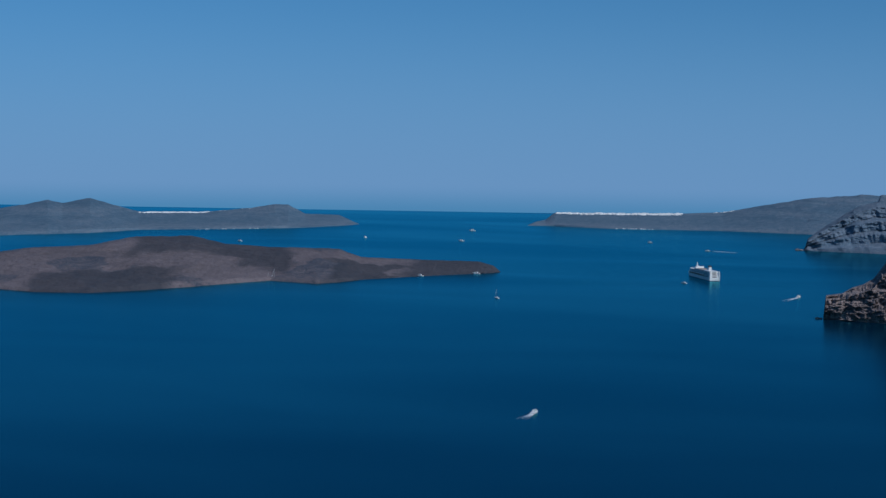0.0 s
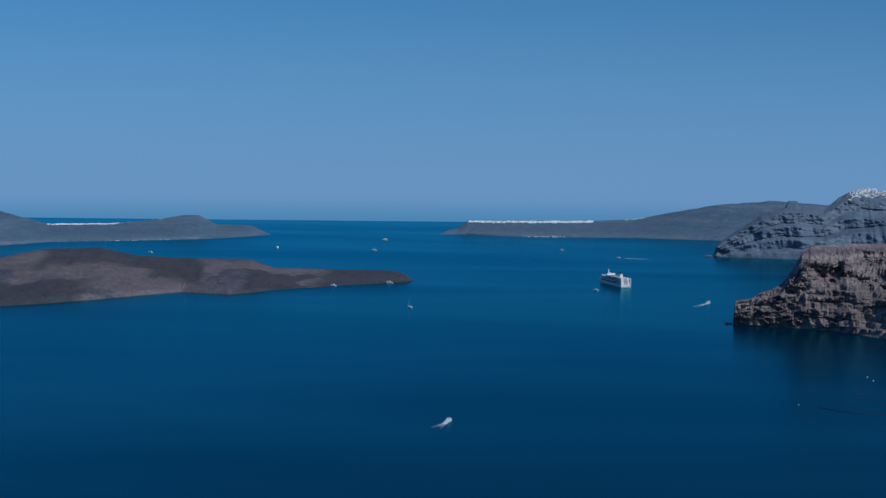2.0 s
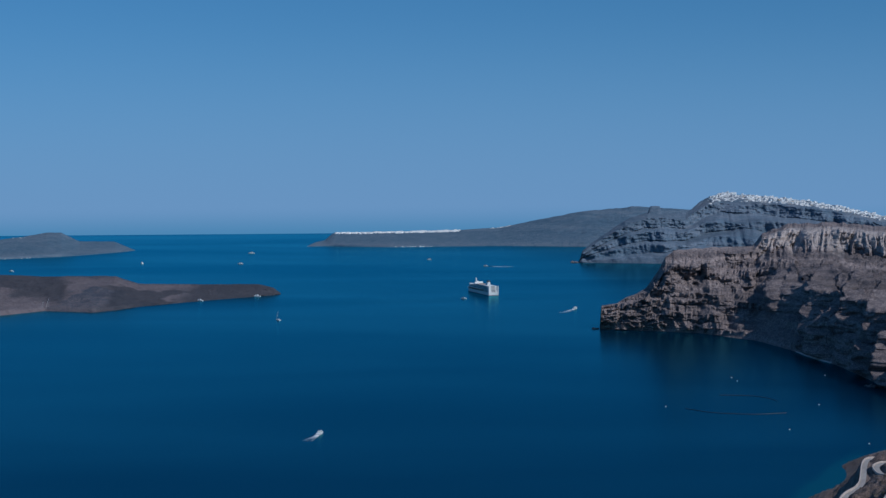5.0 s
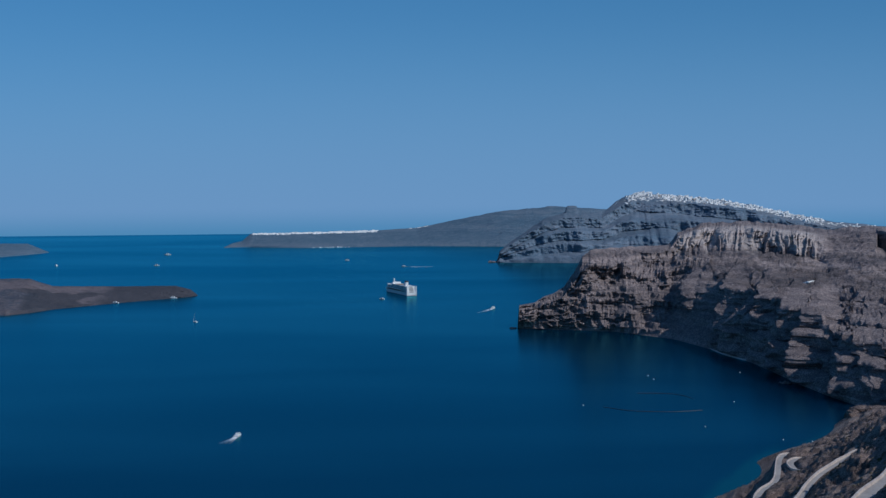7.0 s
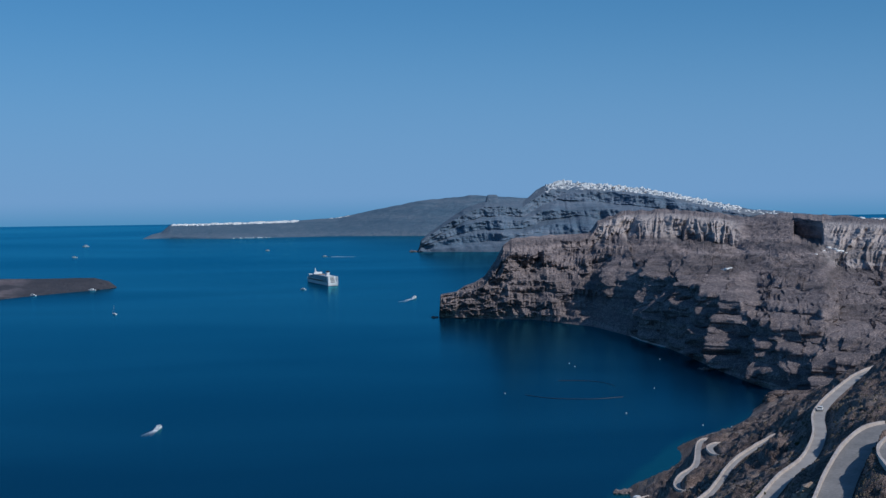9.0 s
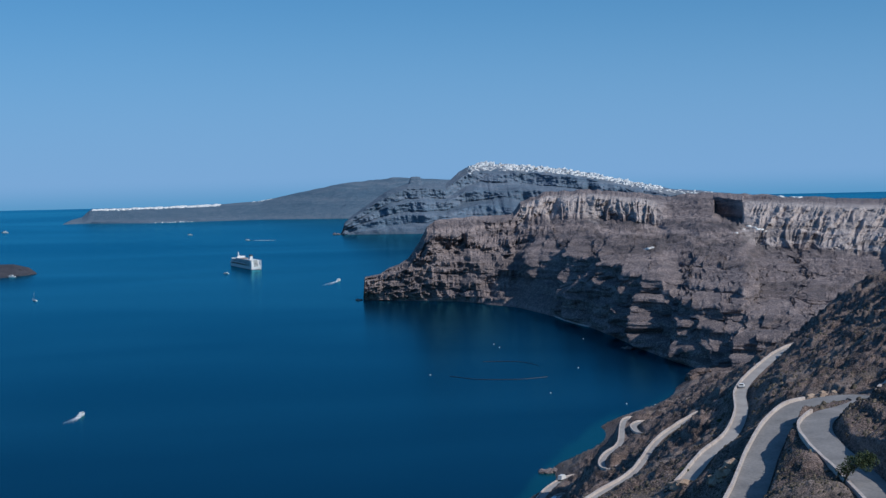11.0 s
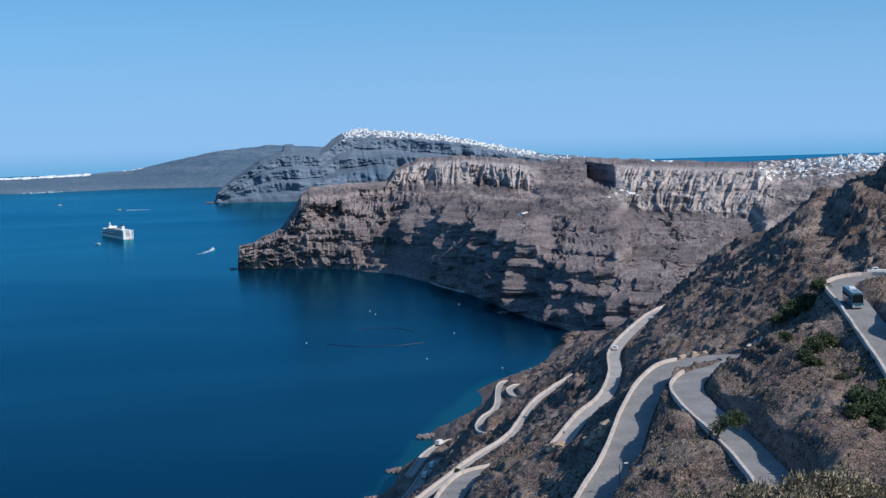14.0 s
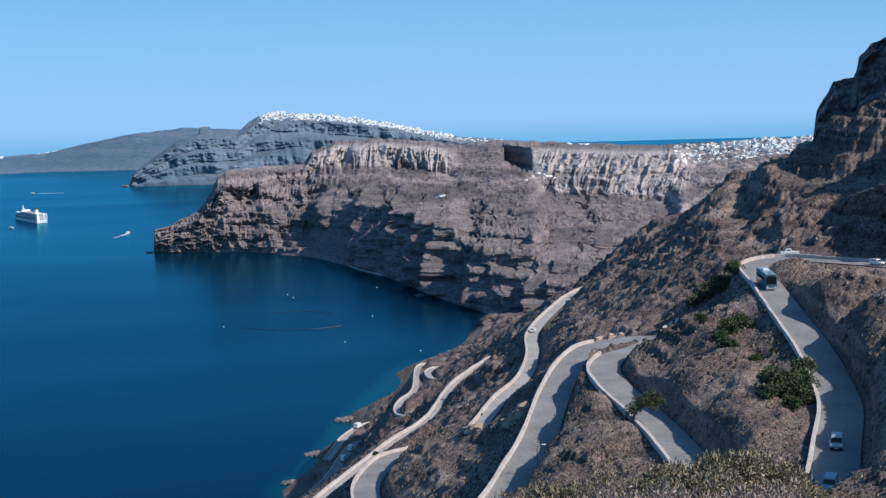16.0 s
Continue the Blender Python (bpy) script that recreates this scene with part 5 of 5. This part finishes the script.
# ---- ships and boats ----
def hull(length, width, high, draft, bow=0.35, flare=0.8):
    """A boat's hull with its bow at +y."""
    bm = bmesh.new()
    rings = []
    for s in np.linspace(0, 1, 13):
        y = (s - 0.5) * length
        half = width / 2 * (1.0 if s < 1 - bow else max(0.03, 1 - ((s - 1 + bow) / bow) ** 2))
        rise = high * (1 + 0.25 * max(0, (s - 0.6) / 0.4) ** 2)
        rings.append([bm.verts.new(p) for p in ((-half, y, rise), (-half * flare, y, 0), (-half * 0.4, y * 0.97, -draft), (half * 0.4, y * 0.97, -draft), (half * flare, y, 0), (half, y, rise))])
    for a, b in zip(rings, rings[1:]):
        for k in range(6):
            bm.faces.new((a[k], a[(k + 1) % 6], b[(k + 1) % 6], b[k]))
    bm.faces.new(rings[0])
    bm.faces.new(rings[-1][::-1])
    bmesh.ops.recalc_face_normals(bm, faces=bm.faces)
    return bm


def cruise_ship():
    v = thing("cruise_ship", "large white cruise ship at anchor on the blue sea", "ship")
    L, W = 124.0, 17.5
    part("hull", hull(L, W, 6.5, 3.0, 0.22, 0.94), WHITE, v)
    part("boot_stripe", hull(L * 1.001, W * 1.01, 0.7, 0.5, 0.22, 0.98), NAVY, v)
    tiers = [(W * 0.99, L * 0.86, 2.6), (W * 0.99, L * 0.82, 2.6), (W * 0.98, L * 0.78, 2.6), (W * 0.95, L * 0.72, 2.4), (W * 0.88, L * 0.6, 2.2)]
    z = 6.4
    for k, (w, l, h) in enumerate(tiers):
        y0 = -L / 2 + 0.8 + 0.9 * k
        deck = part("deck_tier", boxed((w, l, h), (0, y0 + l / 2, z + h / 2), 0.25), WHITE, v)
        for s in (-1, 1):
            part("window_band", boxed((0.12, l * 0.93, h * 0.42), (s * (w / 2 + 0.02), y0 + l / 2, z + h * 0.55)), GLASS, deck)
            part("balcony_rail", boxed((0.5, l * 0.9, 0.16), (s * (w / 2 + 0.2), y0 + l / 2, z + h * 0.2)), STEEL, deck)
        part("stern_gallery", boxed((w * 0.42, 0.14, h * 0.5), (0, y0 - 0.03, z + h * 0.5)), GLASS, deck)
        z += h
    for s in (-1, 1):
        for k in range(6):
            boat = part("lifeboat", hull(7.5, 2.4, 1.2, 0.9), DECK, v, "orange-brown lifeboat")
            boat.matrix_basis = pose(s * (W / 2 + 1.0), -30 + k * 11.5, 9.2)
            part("canopy", boxed((2.0, 6.0, 0.9), (0, 0, 1.4), 0.3, 0.8), WHITE, boat)
        part("stern_wing", boxed((1.6, 3.0, 13.5), (s * (W / 2 - 0.9), -L / 2 + 1.0, 12.6), 0.5, 0.75), WHITE, v)
    part("bridge", boxed((W * 1.08, 5.0, 2.6), (0, L * 0.27, 16.4), 0.4), WHITE, v)
    part("bridge_window", boxed((W * 0.98, 0.2, 1.1), (0, L * 0.27 + 2.55, 16.8)), GLASS, v)
    part("funnel", extruded([(-38, 18), (-40, 25.5), (-33, 27), (-29, 18)], 6.0, 0.5, 0.7), WHITE, v)
    part("funnel_cap", extruded([(-39.6, 25.4), (-40, 28), (-34, 28.4), (-33, 26.6)], 4.6, 0.3), BLACK, v, "dark funnel top")
    part("radar_mast", extruded([(24, 18), (25, 29), (27, 29.5), (29, 18)], 2.0, 0.1, 0.5), WHITE, v)
    part("radar_dome", bm_ball((0, 20, 21.2), 2.0), WHITE, v)
    part("pool_deck", boxed((W * 0.7, L * 0.2, 0.2), (0, -6, z + 0.12)), DECK, v)
    part("screen_wall", boxed((W * 0.8, 0.5, 4.0), (0, 12, z + 1.6), 0.1), WHITE, v)
    p = at(-2.92, 2688, 0.0)
    v.matrix_basis = Matrix.Translation((p[0], p[1], 0.0)) @ pose(0, 0, 0, 0, 0, 22)
    v.scale = (1.0, 1.0, 0.82)
    return v


def bm_ball(centre, r):
    bm = bmesh.new()
    bmesh.ops.create_icosphere(bm, subdivisions=2, radius=r, matrix=Matrix.Translation(centre))
    return bm


cruise_ship()


def motor_boat(label, bearing, distance, turn, scale, wake=0.0, group="motor boats"):
    v = thing("motor_boat", label, "boat", group)
    part("hull", hull(11, 3.4, 1.3, 0.6), WHITE, v)
    part("cabin", extruded([(-2.6, 1.2), (-2.4, 2.9), (1.4, 2.9), (3.0, 1.3)], 2.6, 0.15, 0.85), WHITE, v)
    part("windscreen", extruded([(3.02, 1.45), (1.6, 2.75), (1.5, 2.75), (2.9, 1.45)], 2.1), GLASS, v)
    for s in (-1, 1):
        part("side_window", boxed((0.06, 3.0, 0.6), (s * 1.22, -0.5, 2.2)), GLASS, v)
    part("cockpit_floor", boxed((2.6, 2.6, 0.15), (0, -4.0, 1.15)), DECK, v)
    part("roof_rack", boxed((1.8, 2.4, 0.12), (0, -0.8, 3.0), 0.03), STEEL, v)
    p = at(bearing, distance, 0.0)
    v.matrix_basis = Matrix.Translation((p[0], p[1], 0.05)) @ pose(0, 0, 0, 0, 0, turn)
    v.scale = (scale,) * 3
    if wake:
        rng = np.random.default_rng(int(distance))
        n = 60
        s = np.linspace(0, 1, n)
        rows = []
        for side in (-1, 0, 1):
            mid = side * (0.9 + s * 2.6) * scale
            wid = (0.42 - 0.34 * s) * scale * (1.1 if side else 1.5) * (1 + 0.6 * fbm(s * 22, side, 0, 3, int(distance))) * np.where(s > 0.55, np.clip(fbm(s * 30, side, 1, 2, 3) + 0.5, 0.05, 1), 1)
            y = -4.5 * scale - s * wake
            rows.append(np.stack([np.stack([mid - wid, y, 0.06 + 0.5 * wid * (s < 0.2)], -1), np.stack([mid, y, 0.1 + 0.35 * wid], -1), np.stack([mid + wid, y, 0.06 + 0 * s], -1)]))
        foam = []
        for k, g in enumerate(rows):
            ob = sheet("wake_streak", g, FOAM)
            foam.append(ob)
        w = thing("boat_wake", "white foam streaks trailing behind the boat", "wake")
        for ob in foam:
            ob.parent = w
        w.matrix_basis = Matrix.Translation((p[0], p[1], 0.02)) @ pose(0, 0, 0, 0, 0, turn)
    return v


def sail_boat(label, bearing, distance, turn, scale):
    v = thing("sailing_boat", label, "boat", "sailing boats")
    part("hull", hull(12, 3.6, 1.2, 0.7), WHITE, v)
    part("cabin", boxed((2.0, 4.5, 0.7), (0, 0.2, 1.5), 0.2, 0.85), WHITE, v)
    part("mast", rod(bmesh.new(), (0, 0.8, 1.0), (0, 0.8, 15.5), 0.16, 0.1), STEEL, v)
    part("boom", rod(bmesh.new(), (0, 0.8, 2.6), (0, -4.6, 2.7), 0.1), STEEL, v)
    part("furled_sail", rod(bmesh.new(), (0, 0.5, 2.85), (0, -4.4, 2.95), 0.24, 0.16), LIME, v)
    part("jib_roll", rod(bmesh.new(), (0, 5.6, 1.6), (0, 0.95, 14.2), 0.14, 0.08), LIME, v)
    p = at(bearing, distance, 0.0)
    v.matrix_basis = Matrix.Translation((p[0], p[1], 0.05)) @ pose(0, 0, 0, 0, 0, turn)
    v.scale = (scale,) * 3
    return v


motor_boat("white motor boat speeding across the bay", -8.72, 1300, -10, 1.1, 28)
motor_boat("white ferry boat leaving a pale wake", 0.42, 2390, -18, 1.2, 60)
motor_boat("small white tender beside the cruise ship", -3.55, 2571, 60, 0.9)
for _a, _r, _t, _s, _w in [(-4.77, 3606, 80, 0.9, 0), (-2.76, 3367, 75, 0.9, 60), (-11.45, 3531, 80, 1.1, 0), (-11.06, 3938, 85, 1.4, 0), (-14.87, 3602, 30, 1.2, 0), (-19.3, 3438, 70, 1.0, 0),
                           (-21.3, 2440, 80, 1.6, 0), (-18.4, 2500, 60, 0.9, 0), (-17.6, 2505, 85, 1.1, 0), (-12.9, 2600, 70, 1.1, 0), (-10.9, 2664, 80, 1.2, 0)]:
    motor_boat("small white boat far out on the water", _a, _r, _t, _s, _w)
sail_boat("white sailing boat with bare mast at anchor", -10.15, 2255, 40, 0.85)
sail_boat("tall white sailing yacht moored by the lava islet", -18.05, 2495, 70, 1.25)
sail_boat("white sailing yacht moored by the lava islet", -18.25, 2498, 60, 0.9)


def boom(label, points):
    v = spline([at(a, r, 0.05) for a, r in points], 4.0)
    ang = np.linspace(0, 2 * np.pi, 7)
    rows = [v + np.stack([0 * v[:, 0], np.full(len(v), math.cos(t) * 0.45), np.full(len(v), math.sin(t) * 0.3)], -1) for t in ang]
    tagged(sheet("floating_boom", np.stack(rows), BLACK), label, "boom", "floating booms")


boom("dark floating boom line on the calm bay", [(4.3, 1432), (5.2, 1412), (6.1, 1407), (6.9, 1408), (7.8, 1419)])
boom("thin dark floating line on the calm bay", [(5.5, 1518), (6.3, 1518), (6.9, 1512), (7.4, 1492), (7.5, 1479)])


def buoy(bearing, distance):
    v = thing("buoy", "small pale mooring buoy on the bay", "buoy", "mooring buoys")
    part("float", bm_ball((0, 0, 0.25), 0.55), WHITE, v)
    part("ring", rod(bmesh.new(), (0, 0, 0.7), (0, 0, 1.0), 0.12), STEEL, v)
    p = at(bearing, distance, 0.0)
    v.matrix_basis = Matrix.Translation((p[0], p[1], 0))


for _a, _r in [(9.1, 1672), (5.9, 1640), (6.1, 1615), (8.9, 1470), (10.6, 1275), (11.6, 1270), (3.6, 1440), (7.9, 1330)]:
    buoy(_a, _r)

# ---- shoreline ----
def shore_path():
    line = spline([at(8.0, 1893, 1.2), at(8.6, 1828, 1.3), at(9.1, 1790, 1.3), at(9.62, 1760, 1.3)], 3.0)
    a, b = strip(line, -2.6, 2.6)
    lo_a, lo_b = a.copy(), b.copy()
    lo_a[:, 2] = lo_b[:, 2] = -1.5
    ob = sheet("quay_path", np.stack([lo_a, a, b, lo_b]), PARAPET)
    tagged(ob, "pale concrete quay along the cliff foot", "quay", kind="structure")


shore_path()


def boulders(label, bearing, distance, spread, count, seed, size):
    rng = np.random.default_rng(seed)
    bm = bmesh.new()
    for k in range(count):
        a, r = bearing + rng.normal(0, spread), distance + rng.normal(0, spread * distance * 0.008)
        p = at(a, r, 0.2)
        s = size * rng.uniform(0.5, 1.5)
        made = bmesh.ops.create_icosphere(bm, subdivisions=1, radius=s, matrix=Matrix.Translation(p) @ Matrix.Diagonal((1.3, 1, 0.7, 1)))["verts"]
        for q in made:
            q.co += Vector(rng.normal(0, s * 0.18, 3))
    tagged(part("shore_rocks", bm, CLIFF), label, "rocks", kind="stuff")


boulders("pale wave-washed rocks in the bay's corner", 10.85, 1600, 0.22, 40, 3, 1.6)
boulders("grey shoreline boulders below the hillside", 7.9, 1022, 0.2, 60, 4, 1.8)
boulders("dark shoreline boulders below the slope", 6.9, 931, 0.22, 60, 6, 1.6)
boulders("dark boulders at the water's edge", 5.9, 866, 0.22, 60, 7, 1.5)
boulders("low dark rocks off the headland's tip", 1.15, 2104, 0.06, 14, 8, 2.2)
boulders("low dark rock off the far cliff", 0.42, 3478, 0.05, 10, 9, 3.0)


# ---- last small buildings and walls ----
far_town("slope_huts", "lone pale huts on the headland slope", "headland", 11.3, 11.55, 0.52, 3, 61, 0.9, 0.54)
far_town("quarry_sheds", "pale sheds below the quarry", "headland", 14.2, 15.6, 0.66, 16, 62, 0.7, 0.72)
_w = spline([at(19.25, 399, 0), at(19.5, 404, 0), at(19.75, 410, 0)], 1.5)
_w[:, 2] = ground(_w[:, 0], _w[:, 1]) + 0.4
parapet(_w, 0.0, 0.7, 0.9, 2.0)
